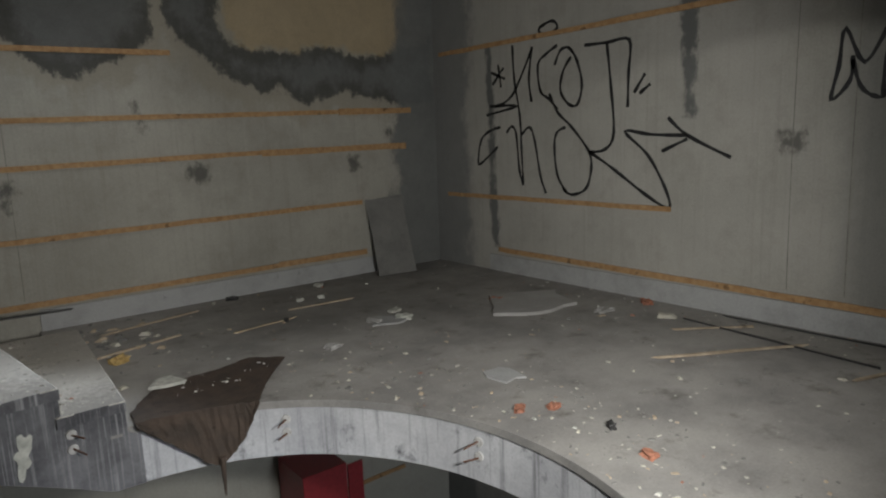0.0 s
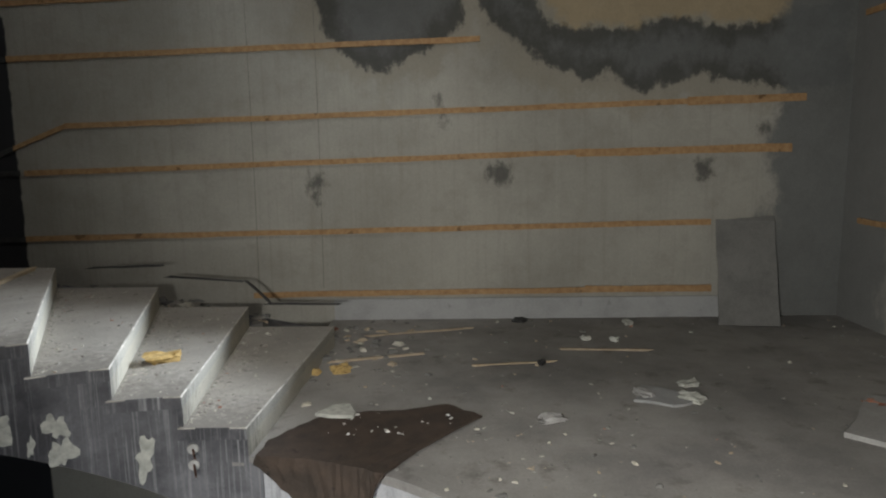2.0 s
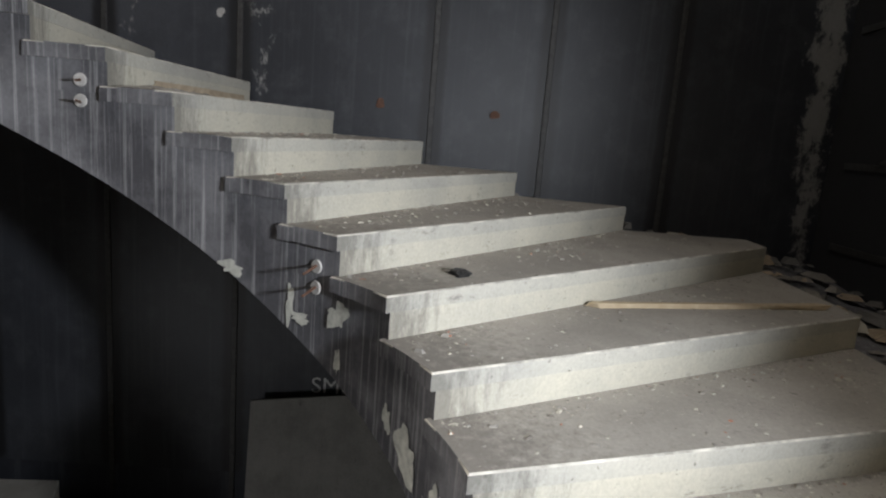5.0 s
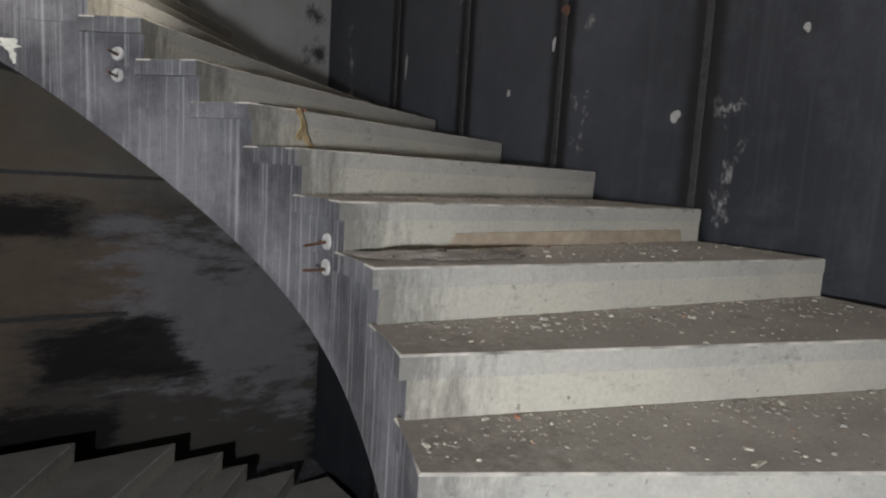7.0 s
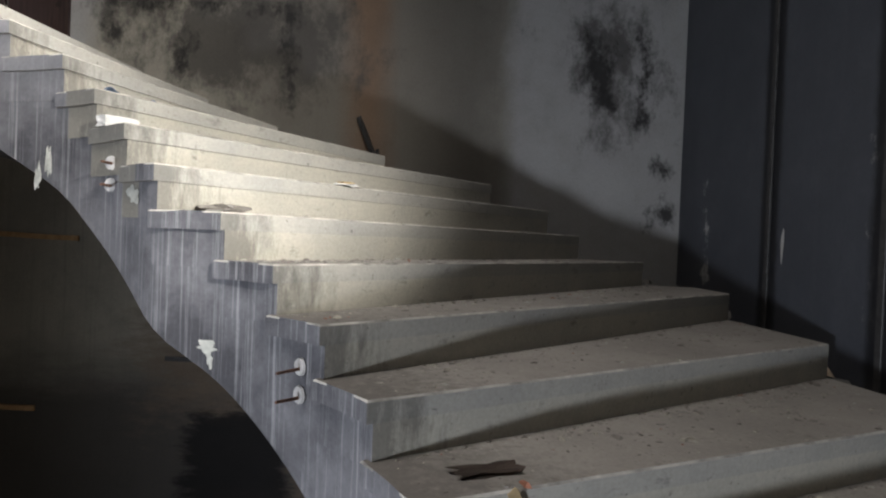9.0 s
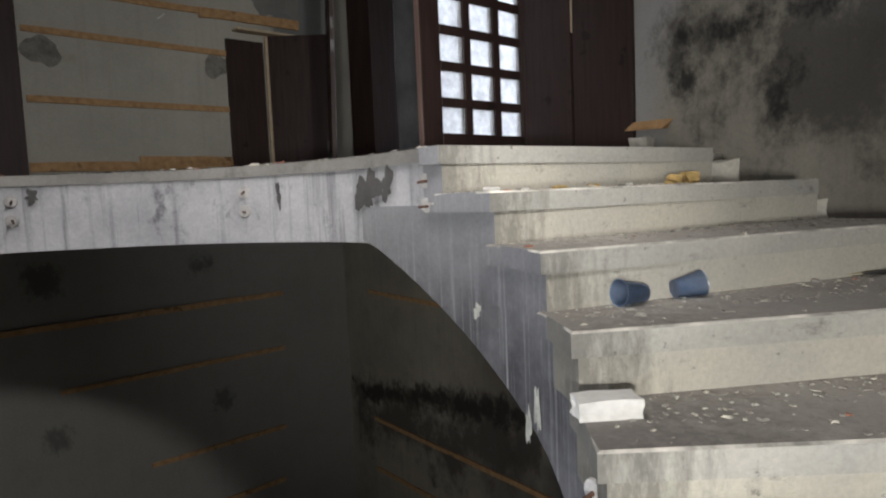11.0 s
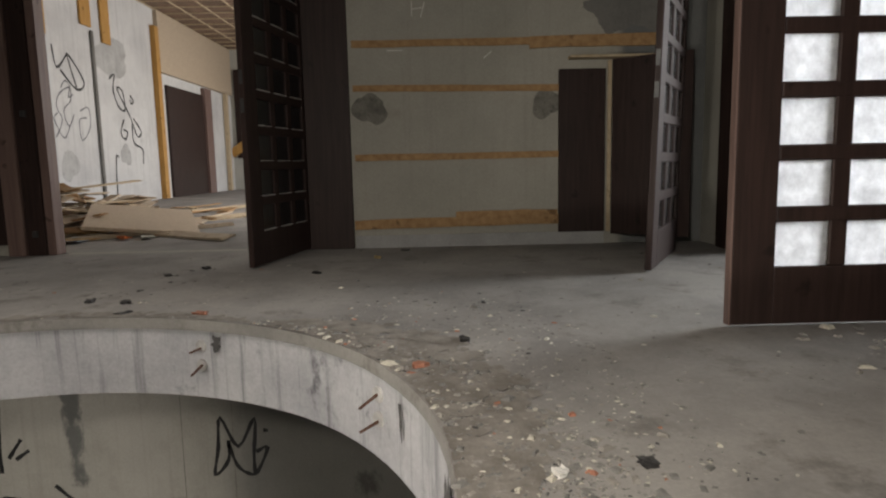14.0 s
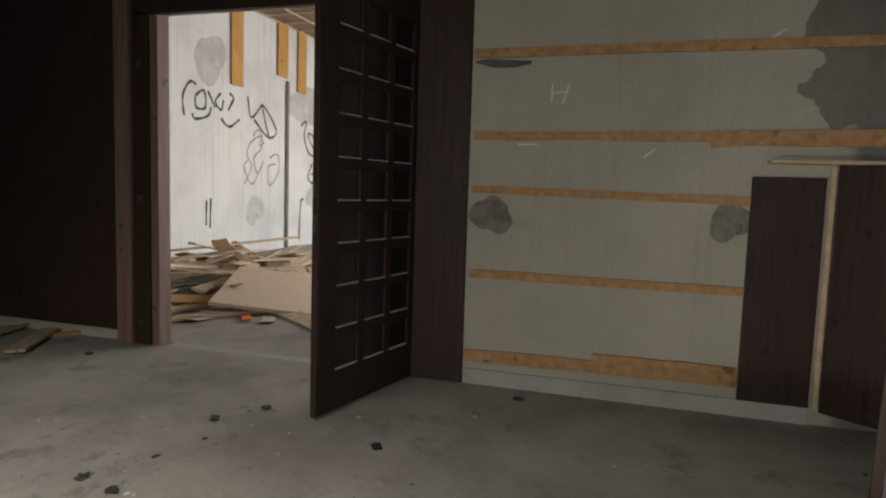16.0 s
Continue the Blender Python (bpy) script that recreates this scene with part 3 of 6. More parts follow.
# ---------------------------------------------------------------- stair
def stair_slab(k0, k1, lift, count=90):
    """The sloping slab under the steps, with its curved side; it reaches past the treads to the walls."""
    rows = []
    for i in range(count + 1):
        k = k0 + (k1 - k0) * i / count
        d = turn_of(k)
        p, q = WELL + ray_at(d) * (radius_at(d) + 0.004), to_walls(d)
        top = lift + min((k - 1) * RISE - 0.03, TOP - 0.21)
        low = lift + k * RISE - 0.61
        low = max(low, lift - 0.38) if k < 3 else low
        low = min(low, TOP + lift - 0.345)
        rows.append([(*p, top), (*q, top - 0.13), (*q, low - 0.13), (*p, low)])
    return ring(rows)


SWING = [(0, 77), (2, 98.5), (4, 119.5), (5, 130.5), (6, 141), (7, 151), (8, 161.5), (9, 172), (10, 181), (11, 191.5), (12, 203.3), (13, 212), (14, 222), (15, 229), (16, 231), (17, 229), (18, 230), (19, 238), (20, 251), (21, 256), (22, 262), (23, 284)]
ENDS = [(1, -2.55), (5, -2.6), (6, -2.85), (7, -3.02), (8, -3.16), (9, -3.27), (10, -3.3), (11, -3.28), (12, -3.2), (13, -3.12), (15, -3.05), (23, -3.05)]


def nosing(k, room, turn=None, inset=0.0, extra=0.0):
    """A step's front line in plan: its inner end at the well and its outer end at the wall side."""
    w, e, nn, s = room
    w = smooth(k, ENDS) if room is TREADS else w
    d = turn_of(k) if turn is None else turn
    p = WELL + ray_at(d) * (radius_at(d) + inset)
    v = ray_at(smooth(k, SWING) + extra)
    far = min((e - p.x) / v.x if v.x > 1e-6 else (w - p.x) / v.x if v.x < -1e-6 else 1e9, (nn - p.y) / v.y if v.y > 1e-6 else (s - p.y) / v.y if v.y < -1e-6 else 1e9)
    return p, p + v * far


def tread_outline(k, ahead, inset):
    """The plan of step k, its front drawn back by some degrees, its back under the next step."""
    d0 = turn_of(k) + ahead
    d1 = turn_of(k + 1) + 1.0 if k < STEPS else turn_of(k) + 2.99
    turns = [d0 + (d1 - d0) * i / 4 for i in range(5)]
    inner = [tuple(WELL + ray_at(d) * (radius_at(d) + inset)) for d in turns]
    a = nosing(k, TREADS, d0)[1]
    if k == STEPS:
        b = to_walls(d1)
        return inner[::-1] + [tuple(a), (a.x + 0.2, a.y - 0.05), (a.x + 0.26, SOUTH), tuple(b)]
    b = nosing(k + 1, TREADS, d1, 0.0, 1.0)[1]
    north, south = TREADS[2] - 1e-4, TREADS[3] + 1e-4
    turn = [(b.x, a.y)] if a.y > north > b.y else [(a.x, b.y)] if a.y > south > b.y else []
    return inner[::-1] + [tuple(a), *turn, tuple(b)]


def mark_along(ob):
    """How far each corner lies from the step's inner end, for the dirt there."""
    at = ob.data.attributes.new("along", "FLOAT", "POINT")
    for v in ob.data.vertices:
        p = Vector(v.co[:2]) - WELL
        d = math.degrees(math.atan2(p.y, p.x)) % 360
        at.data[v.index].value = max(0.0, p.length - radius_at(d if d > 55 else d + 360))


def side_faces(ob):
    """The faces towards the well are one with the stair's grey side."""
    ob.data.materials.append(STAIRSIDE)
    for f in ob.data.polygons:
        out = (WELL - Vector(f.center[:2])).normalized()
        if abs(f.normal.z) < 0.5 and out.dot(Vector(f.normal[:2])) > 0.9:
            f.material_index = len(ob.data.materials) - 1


def step(k, lift, parent):
    z = lift + k * RISE
    ob = part("riser", prism(bmesh.new(), tread_outline(k, 0.12, 0.002), z - RISE - 0.03, z - 0.065), STEPFACE, parent)
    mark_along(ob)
    side_faces(ob)
    bm = prism(bmesh.new(), tread_outline(k, 0, -0.02), z - 0.065, z)
    if k < STEPS:
        bmesh.ops.bevel(bm, geom=[e for e in bm.edges if all(v.co.z > z - 0.01 for v in e.verts)], offset=0.006, segments=1, affect="EDGES")
    ob = part("tread", bm, STEPTOP if k < STEPS else FLOOR, parent)
    ob.data.materials.append(STEPNOSE)
    ob.data.materials.append(WORN)
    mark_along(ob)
    for f in ob.data.polygons:
        f.material_index = 1 if abs(f.normal.z) < 0.3 else 2 if 0.3 < f.normal.z < 0.95 else 0
    side_faces(ob)


def flight(first, last, lift):
    s = thing("staircase", "curved concrete staircase strewn with rubble, without a railing", "staircase", kind="structure")
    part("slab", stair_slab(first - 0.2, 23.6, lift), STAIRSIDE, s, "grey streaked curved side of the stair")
    for k in range(first, last + 1):
        step(k, lift, s)
    return s


stair = flight(1, STEPS, 0)
lower = flight(7, STEPS, LOW)


# ---------------------------------------------------------------- strokes, battens and marks on the walls
def on_wall(axis, at, out=0.0):
    """Places (along, height) on a wall into the world: axis x for walls of constant x."""
    return (lambda a, z: (at + out, a, z)) if axis == "x" else (lambda a, z: (a, at + out, z))


def ribbon(points, width, place, bm=None):
    """A painted stroke: a flat band along points on a wall."""
    bm = bm or bmesh.new()
    pts = [Vector(p) for p in points]
    fine = []
    for i in range(len(pts) - 1):
        p0, p1, p2, p3 = pts[max(i - 1, 0)], pts[i], pts[i + 1], pts[min(i + 2, len(pts) - 1)]
        for s in (0, 0.25, 0.5, 0.75):
            fine.append(0.5 * (2 * p1 + (p2 - p0) * s + (2 * p0 - 5 * p1 + 4 * p2 - p3) * s * s + (3 * p1 - p0 - 3 * p2 + p3) * s**3))
    fine.append(pts[-1])
    rows = []
    for i, p in enumerate(fine):
        d = fine[min(i + 1, len(fine) - 1)] - fine[max(i - 1, 0)]
        d = d.normalized() if d.length > 1e-6 else Vector((1, 0))
        side = Vector((-d.y, d.x)) * width * (0.5 + 0.12 * math.sin(i * 1.7))
        rows.append([bm.verts.new(place(*(p + side))), bm.verts.new(place(*(p - side)))])
    for r, s in zip(rows, rows[1:]):
        bm.faces.new((r[0], r[1], s[1], s[0]))
    return bm


def writing(name, strokes, width, place, material, parent, label):
    bm = bmesh.new()
    for s in strokes:
        ribbon(s, width, place, bm)
    return part(name, bm, material, parent, label)


TAG = [
    [(5.53, 2.39), (5.3, 2.3)], [(5.41, 2.47), (5.37, 2.21)], [(5.51, 2.25), (5.32, 2.43)],
    [(5.17, 2.66), (5.15, 2.29), (5.07, 1.87), (5.05, 1.51), (5.03, 1.09)],
    [(5.47, 1.99), (5.19, 2.1), (4.91, 2.51), (4.87, 2.59), (4.92, 2.26), (4.88, 2.01)],
    [(5.57, 2.0), (5.1, 1.98), (5.63, 1.9)],
    [(5.39, 1.75), (5.58, 1.71), (5.74, 1.6), (5.8, 1.35), (5.75, 1.32), (5.44, 1.52)],
    [(5.29, 1.68), (5.2, 1.75), (5.13, 1.65), (5.09, 1.25), (5.03, 1.07)],
    [(4.5, 2.57), (4.66, 2.5), (4.78, 2.4), (4.75, 2.12), (4.62, 2.02), (4.5, 1.9)],
    [(5.06, 1.64), (4.92, 1.73), (4.84, 1.57), (4.76, 1.19), (4.68, 0.99)],
]
TAG_END = [
    [(4.54, 2.37), (4.46, 2.51), (4.34, 2.52), (4.23, 2.37), (4.17, 2.13), (4.23, 1.94), (4.35, 1.95), (4.46, 2.1), (4.42, 2.3), (4.31, 2.43)],
    [(4.14, 2.52), (3.86, 2.51), (3.6, 2.5), (3.605, 2.2), (3.61, 1.87)], [(3.86, 2.51), (3.81, 2.1), (3.77, 1.63), (3.87, 1.47), (4.08, 1.44)],
    [(4.08, 1.45), (3.77, 1.27), (3.4, 1.03), (3.14, 0.91), (3.19, 1.11), (3.38, 1.41), (3.64, 1.64), (3.35, 1.6), (2.97, 1.58)],
    [(3.17, 1.75), (2.97, 1.58), (2.56, 1.38)], [(3.23, 1.44), (2.97, 1.55)],
]
TAG_LOOPS = [
    [(4.62, 2.08), (4.5, 1.87), (4.31, 1.71), (4.08, 1.45), (4.05, 1.26), (4.12, 1.06), (4.31, 0.99), (4.43, 1.05)],
    [(4.39, 1.71), (4.51, 1.66), (4.55, 1.51), (4.51, 1.2), (4.39, 1.02)],
    [(4.76, 2.74), (4.74, 2.79), (4.57, 2.83), (4.5, 2.75), (4.66, 2.7), (4.76, 2.74)], [(3.54, 2.0), (3.42, 2.17)], [(3.48, 1.99), (3.36, 2.07)],
]
MARK = [
    [(1.67, 2.12), (1.68, 1.94), (1.8, 1.81), (1.76, 2.05), (1.73, 2.32), (1.59, 2.06), (1.44, 2.31), (1.46, 1.99), (1.46, 1.81)],
    [(1.67, 2.09), (1.61, 1.9), (1.52, 1.82), (1.44, 1.83), (1.34, 2.05), (1.44, 2.01)], [(1.37, 2.2), (1.33, 2.2)],
]
EAST_FACE = on_wall("x", EAST, -0.003)
for strokes in (TAG, TAG_END, TAG_LOOPS):
    writing("spray_lettering", strokes, 0.032, EAST_FACE, SPRAY, wall_east, "black sprayed lettering")
writing("spray_lettering", MARK, 0.03, EAST_FACE, SPRAY, wall_east, "black sprayed letter")


def batten(wall, axis, at, out, a, b, za, zb, height=0.05, depth=0.022, material=None, seed=0):
    """A sawn batten nailed to a wall, from (a, za) to (b, zb), with a slightly uneven edge and nail heads."""
    rnd = random.Random(seed + int(1000 * za))
    place = on_wall(axis, at)
    bm = bmesh.new()
    count, rows = max(6, int(abs(b - a) / 0.25)), []
    for i in range(count + 1):
        s = i / count
        m, z, h = a + (b - a) * s, za + (zb - za) * s + rnd.uniform(-0.003, 0.003), height / 2 * rnd.uniform(0.92, 1.08)
        near, far = place(m, 0), (place(m, 0)[0] + (out if axis == "x" else 0) * depth, place(m, 0)[1] + (out if axis == "y" else 0) * depth, 0)
        rows.append([bm.verts.new((near[0], near[1], z + h)), bm.verts.new((far[0], far[1], z + h)), bm.verts.new((far[0], far[1], z - h)), bm.verts.new((near[0], near[1], z - h))])
    for r, s in zip(rows, rows[1:]):
        for j in range(4):
            bm.faces.new((r[j], r[(j + 1) % 4], s[(j + 1) % 4], s[j]))
    bm.faces.new(rows[0])
    bm.faces.new(rows[-1][::-1])
    return part("batten", bm, material or PINE, wall, "sawn pine batten")


N_ = lambda a, b, za, zb, **k: batten(wall_north, "y", NORTH, -1, a, b, za, zb, **k)
N_(-2.31, -1.15, 2.96, 2.99)
N_(-2.31, 2.02, 2.47, 2.575)
N_(-3.4, -2.32, 2.44, 2.467, material=TARWOOD)
N_(-1.83, 3.95, 1.86, 2.0)
N_(3.9, 4.95, 2.0, 2.02, height=0.07, depth=0.026)
N_(-2.33, -1.83, 1.66, 1.86, height=0.045)
N_(-2.9, -2.33, 1.44, 1.66, material=TARWOOD)
N_(-2.25, 3.0, 1.43, 1.56)
N_(2.9, 4.85, 1.55, 1.575, height=0.07, depth=0.026)
N_(-3.3, -2.3, 1.42, 1.43, material=TARWOOD)
N_(-2.3, 4.15, 0.81, 0.90)
N_(-3.3, -2.3, 0.79, 0.81, material=TARWOOD)
N_(-0.15, 3.2, 0.245, 0.27)
N_(3.0, 4.18, 0.275, 0.275, height=0.06, depth=0.026)
E_ = lambda a, b, za, zb, **k: batten(wall_east, "x", EAST, -1, a, b, za, zb, **k)
E_(6.5, 2.4, 2.715, 2.69)
E_(1.9, -1.55, 2.62, 2.66)
E_(6.4, 3.12, 0.92, 0.9)
E_(5.45, 0.6, 0.27, 0.225, height=0.055)
E_(0.45, -1.54, 2.09, 2.1, height=0.04)
E_(-0.2, -1.5, 1.27, 1.29, height=0.04)
E_(0.2, -1.46, 0.72, 0.74, height=0.04)
E_(0.52, -1.84, 5.86, 5.86, height=0.06)
E_(0.5, -1.3, 5.35, 5.35, height=0.055)
E_(-0.9, -1.9, 5.34, 5.35, height=0.09, depth=0.03)
E_(0.5, -1.13, 5.01, 4.99)
E_(0.5, -1.13, 4.47, 4.47)
E_(0.52, -1.13, 3.93, 3.95, height=0.075)
E_(-0.3, -1.12, 3.97, 3.97, height=0.11, depth=0.03)
S_ = lambda a, b, za, zb, **k: batten(wall_south, "y", SOUTH, 1, a, b, za, zb, **k)
S_(4.9, 1.6, 2.62, 2.55, height=0.04)
S_(4.9, 1.9, 1.28, 1.2, height=0.04)
S_(4.9, 2.2, 0.74, 0.7, height=0.04)


def patch(wall, axis, at, out, outline, material, seed, label, jag=0.05):
    """A patch with an uneven border round the given outline of (along, height)."""
    place = on_wall(axis, at, out)
    pts = [Vector(p) for p in outline]
    r = random.Random(seed)
    for amount in (jag, jag / 2, jag / 4, jag / 8):
        finer = []
        for a, b in zip(pts, pts[1:] + pts[:1]):
            d = b - a
            finer += [a, (a + b) / 2 + Vector((-d.y, d.x)) / max(d.length, 1e-6) * r.uniform(-1, 1) * min(amount, 0.4 * d.length)]
        pts = finer
    bm = bmesh.new()
    vs = [bm.verts.new(place(*p)) for p in pts]
    for tri in tessellate_polygon([[Vector((p.x, p.y, 0)) for p in pts]]):
        bm.faces.new([vs[i] for i in tri])
    return part("stain", bm, material, wall, label)


def blot(wall, axis, at, out, a, z, w, h, material, seed, label="", name="stain"):
    """An uneven patch on a wall, 3 mm proud."""
    rnd = random.Random(seed)
    place = on_wall(axis, at, out)
    bm = bmesh.new()
    corners = []
    for i in range(26):
        d = 2 * math.pi * i / 26
        r = 1 + 0.16 * math.sin(2 * d + seed) + 0.12 * math.sin(3 * d + 2 * seed) + rnd.uniform(-0.07, 0.07)
        corners.append(bm.verts.new(place(a + w / 2 * r * math.cos(d), z + h / 2 * r * math.sin(d))))
    bm.faces.new(corners)
    return part(name, bm, material, wall, label)


for i, (a, z, w, h) in enumerate(((0.37, 4.85, 0.24, 0.26), (-1.03, 4.87, 0.2, 0.26))):
    blot(wall_east, "x", EAST, -0.003, a, z, w, h, BLOT, 20 + i)
blot(wall_east, "x", EAST, -0.0035, 0.33, 5.8, 0.36, 0.05, SOOT, 50)

patch(wall_east, "x", EAST, -0.003, [(-1.55, 6.4), (-1.35, 6.0), (-1.45, 5.75), (-1.32, 5.6), (-1.5, 5.4), (-1.9, 5.4), (-1.9, 6.4)], GREY, 6, "grey damp patch in the corner", 0.06)
def inside_by(outline, x, y):
    """How far a place lies inside an outline; negative outside."""
    near, within = 1e9, False
    for (x0, y0), (x1, y1) in zip(outline, outline[1:] + outline[:1]):
        f = max(0.0, min(1.0, ((x - x0) * (x1 - x0) + (y - y0) * (y1 - y0)) / ((x1 - x0) ** 2 + (y1 - y0) ** 2)))
        near = min(near, math.hypot(x - x0 - f * (x1 - x0), y - y0 - f * (y1 - y0)))
        if (y0 > y) != (y1 > y) and x < x0 + (y - y0) / (y1 - y0) * (x1 - x0):
            within = not within
    return near if within else -near


def coat(wall, axis, at, out, span, rise, material, areas, pitch=0.06):
    """A thin coat of plaster on a wall, that carries the outlines of its stains."""
    place = on_wall(axis, at, out)
    nx, nz = int((span[1] - span[0]) / pitch), int((rise[1] - rise[0]) / pitch)
    plan = [(span[0] + (span[1] - span[0]) * i / nx, rise[0] + (rise[1] - rise[0]) * j / nz) for j in range(nz + 1) for i in range(nx + 1)]
    me = bpy.data.meshes.new("plaster_coat")
    me.from_pydata([place(*p) for p in plan], [], [(j * (nx + 1) + i, j * (nx + 1) + i + 1, (j + 1) * (nx + 1) + i + 1, (j + 1) * (nx + 1) + i) for j in range(nz) for i in range(nx)])
    for name, outlines in areas.items():
        values = [max(-1.0, max(inside_by(o, *p) for o in outlines)) for p in plan]
        me.attributes.new(name, "FLOAT", "POINT").data.foreach_set("value", values)
    me.materials.append(material)
    ob = new("plaster_coat", me)
    ob.parent = wall
    ob["label"] = "stained coat of old plaster"
    return ob


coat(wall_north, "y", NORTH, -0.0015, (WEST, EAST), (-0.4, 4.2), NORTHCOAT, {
    "damp": [[(0.5, 3.4), (0.6, 2.75), (0.68, 2.62), (0.88, 2.37), (1.18, 2.31), (1.5, 2.5), (1.75, 2.62), (1.86, 2.8), (1.95, 3.4)],
             [(1.9, 3.4), (2.02, 2.86), (2.3, 2.6), (2.52, 2.42), (2.95, 2.2), (3.2, 2.27), (3.5, 2.09), (3.93, 2.24), (4.3, 2.2), (4.75, 2.1), (5.3, 2.1), (5.3, 2.9), (4.77, 2.72), (4.27, 2.66), (3.66, 2.74), (3.24, 2.63), (2.66, 2.68), (2.5, 2.9), (2.55, 3.4)]],
    "tan": [[(2.6, 3.4), (2.6, 2.86), (2.8, 2.7), (3.3, 2.66), (3.66, 2.76), (4.27, 2.69), (4.77, 2.75), (5.0, 3.4)]],
    "bruise": [[(0.38, 1.42), (0.55, 1.4), (0.6, 1.3), (0.5, 1.2), (0.56, 1.1), (0.5, 1.04), (0.42, 1.15), (0.4, 1.3)], [(2.02, 1.46), (2.32, 1.47), (2.33, 1.3), (2.22, 1.22), (2.08, 1.32)],
               [(1.58, 2.1), (1.66, 2.1), (1.74, 1.8), (1.66, 1.75)], [(3.95, 1.5), (4.15, 1.48), (4.18, 1.3), (4.02, 1.25)], [(4.55, 1.85), (4.7, 1.82), (4.68, 1.68), (4.55, 1.7)]],
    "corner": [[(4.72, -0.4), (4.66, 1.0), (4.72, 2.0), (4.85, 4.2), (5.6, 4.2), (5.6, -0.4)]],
    "tar": [[(-4, -1), (-2.31, -1), (-2.31, 2.86), (-2.5, 2.92), (-2.9, 2.8), (-4, 2.75)]],
})
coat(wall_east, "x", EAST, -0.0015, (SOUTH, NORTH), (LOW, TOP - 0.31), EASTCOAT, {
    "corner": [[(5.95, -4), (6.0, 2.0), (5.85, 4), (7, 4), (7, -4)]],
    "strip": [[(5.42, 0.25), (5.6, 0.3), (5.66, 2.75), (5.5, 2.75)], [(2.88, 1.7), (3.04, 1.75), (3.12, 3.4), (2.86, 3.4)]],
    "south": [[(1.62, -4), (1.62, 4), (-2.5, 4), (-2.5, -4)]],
    "bruise": [[(a - w / 2, z - h / 2), (a - w / 2, z + h / 2), (a + w / 2, z + h / 2), (a + w / 2, z - h / 2)] for a, z, w, h in ((0.5, 1.7, 0.2, 0.22), (-0.89, 1.72, 0.2, 0.22), (0.51, 3.02, 0.28, 0.3), (-0.76, 3.04, 0.24, 0.16), (2.07, 1.51, 0.22, 0.18))],
})
for y in (1.62, 2.05):
    writing("seam", [[(y, 0.3), (y + 0.01, 1.6), (y, 3.4)]], 0.006, on_wall("x", EAST, -0.0025), BLOT, wall_east, "thin vertical seam in the plaster")
for x in (-0.1, 0.52):
    writing("seam", [[(x, 0.3), (x + 0.01, 1.6), (x, 3.4)]], 0.006, on_wall("y", NORTH, -0.0025), BLOT, wall_north, "thin vertical seam in the plaster")
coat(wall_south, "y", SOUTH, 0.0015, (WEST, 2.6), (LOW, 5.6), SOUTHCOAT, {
    # a darker brown-grey zone, x from -1.76 to 0.6
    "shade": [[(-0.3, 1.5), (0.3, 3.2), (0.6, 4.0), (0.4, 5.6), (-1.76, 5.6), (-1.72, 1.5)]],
    "pale": [[(-1.78, 1.5), (-1.76, 5.6), (-3.6, 5.6), (-3.6, 1.5)], [(1.2, 5.6), (1.55, 4.2), (1.5, 3.4), (2.6, 3.4), (2.6, 5.6)]],
    "rust": [[(-0.5, 2.8), (-0.42, 5.6), (-0.75, 5.6), (-0.8, 2.8)]],
    "soot": [[(1.48, 4.5), (0.8, 4.56), (0.0, 4.5), (-0.45, 4.6), (-0.5, 3.9), (-0.1, 3.7), (0.4, 3.75), (0.95, 3.85), (1.42, 4.05)], [(-2.2, 4.5), (-2.9, 4.6), (-2.9, 3.6), (-2.4, 3.7)]],
    "mark": [[(1.5, 4.47), (1.2, 4.5), (1.18, 4.42), (1.45, 4.38)], [(1.43, 4.38), (1.36, 4.38), (1.34, 4.12), (1.42, 4.14)], [(0.93, 4.05), (0.8, 4.2), (0.8, 3.88), (0.92, 3.92)], [(0.06, 4.45), (-0.03, 4.45), (-0.02, 3.65), (0.03, 3.65)],
             [(1.2, 4.46), (0.1, 4.46), (0.1, 4.41), (1.2, 4.42)], [(-2.35, 4.4), (-2.6, 4.3), (-2.6, 3.75), (-2.4, 3.8)], [(-2.82, 4.4), (-2.9, 4.4), (-2.9, 3.6), (-2.83, 3.65)], [(-3.0, 3.35), (-3.12, 3.3), (-3.1, 3.24), (-3.0, 3.28)], [(-2.95, 2.95), (-3.15, 3.05), (-3.1, 2.85), (-2.95, 2.8)]],
    # the coat is darker everywhere under 1.5 m
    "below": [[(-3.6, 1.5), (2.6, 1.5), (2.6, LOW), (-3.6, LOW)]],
    "smear": [[(-1.2, 1.2), (-3.2, 1.0), (-3.3, -1.0), (-2.2, -0.6), (-1.2, -0.2)]],
    "earth": [[(1.0, 2.3), (-0.6, 2.2), (-1.1, 1.4), (-0.2, 1.42), (0.0, 1.22), (1.0, 1.22)], [(-0.15, 1.0), (-1.5, 1.0), (-1.6, 0.45), (-0.6, 0.3), (-0.4, -0.3), (0.45, -0.4), (0.3, 0.38), (-0.15, 0.42)]],
    "burn": [[(0.72, 1.2), (-0.08, 1.2), (-0.1, 0.46), (0.3, 0.4), (0.5, -0.2), (0.75, -0.2)], [(0.0, 1.36), (-0.5, 1.38), (-0.95, 1.3), (-0.87, 1.1), (-0.1, 1.04)], [(-0.62, 0.24), (-1.6, 0.33), (-2.0, -0.3), (-0.6, -0.25)], [(-0.3, -0.4), (-1.2, -0.5), (-1.3, -1.9), (-0.3, -1.9)], [(-3.3, 0.6), (-3.6, 0.6), (-3.6, LOW), (-2.9, LOW)]],
})
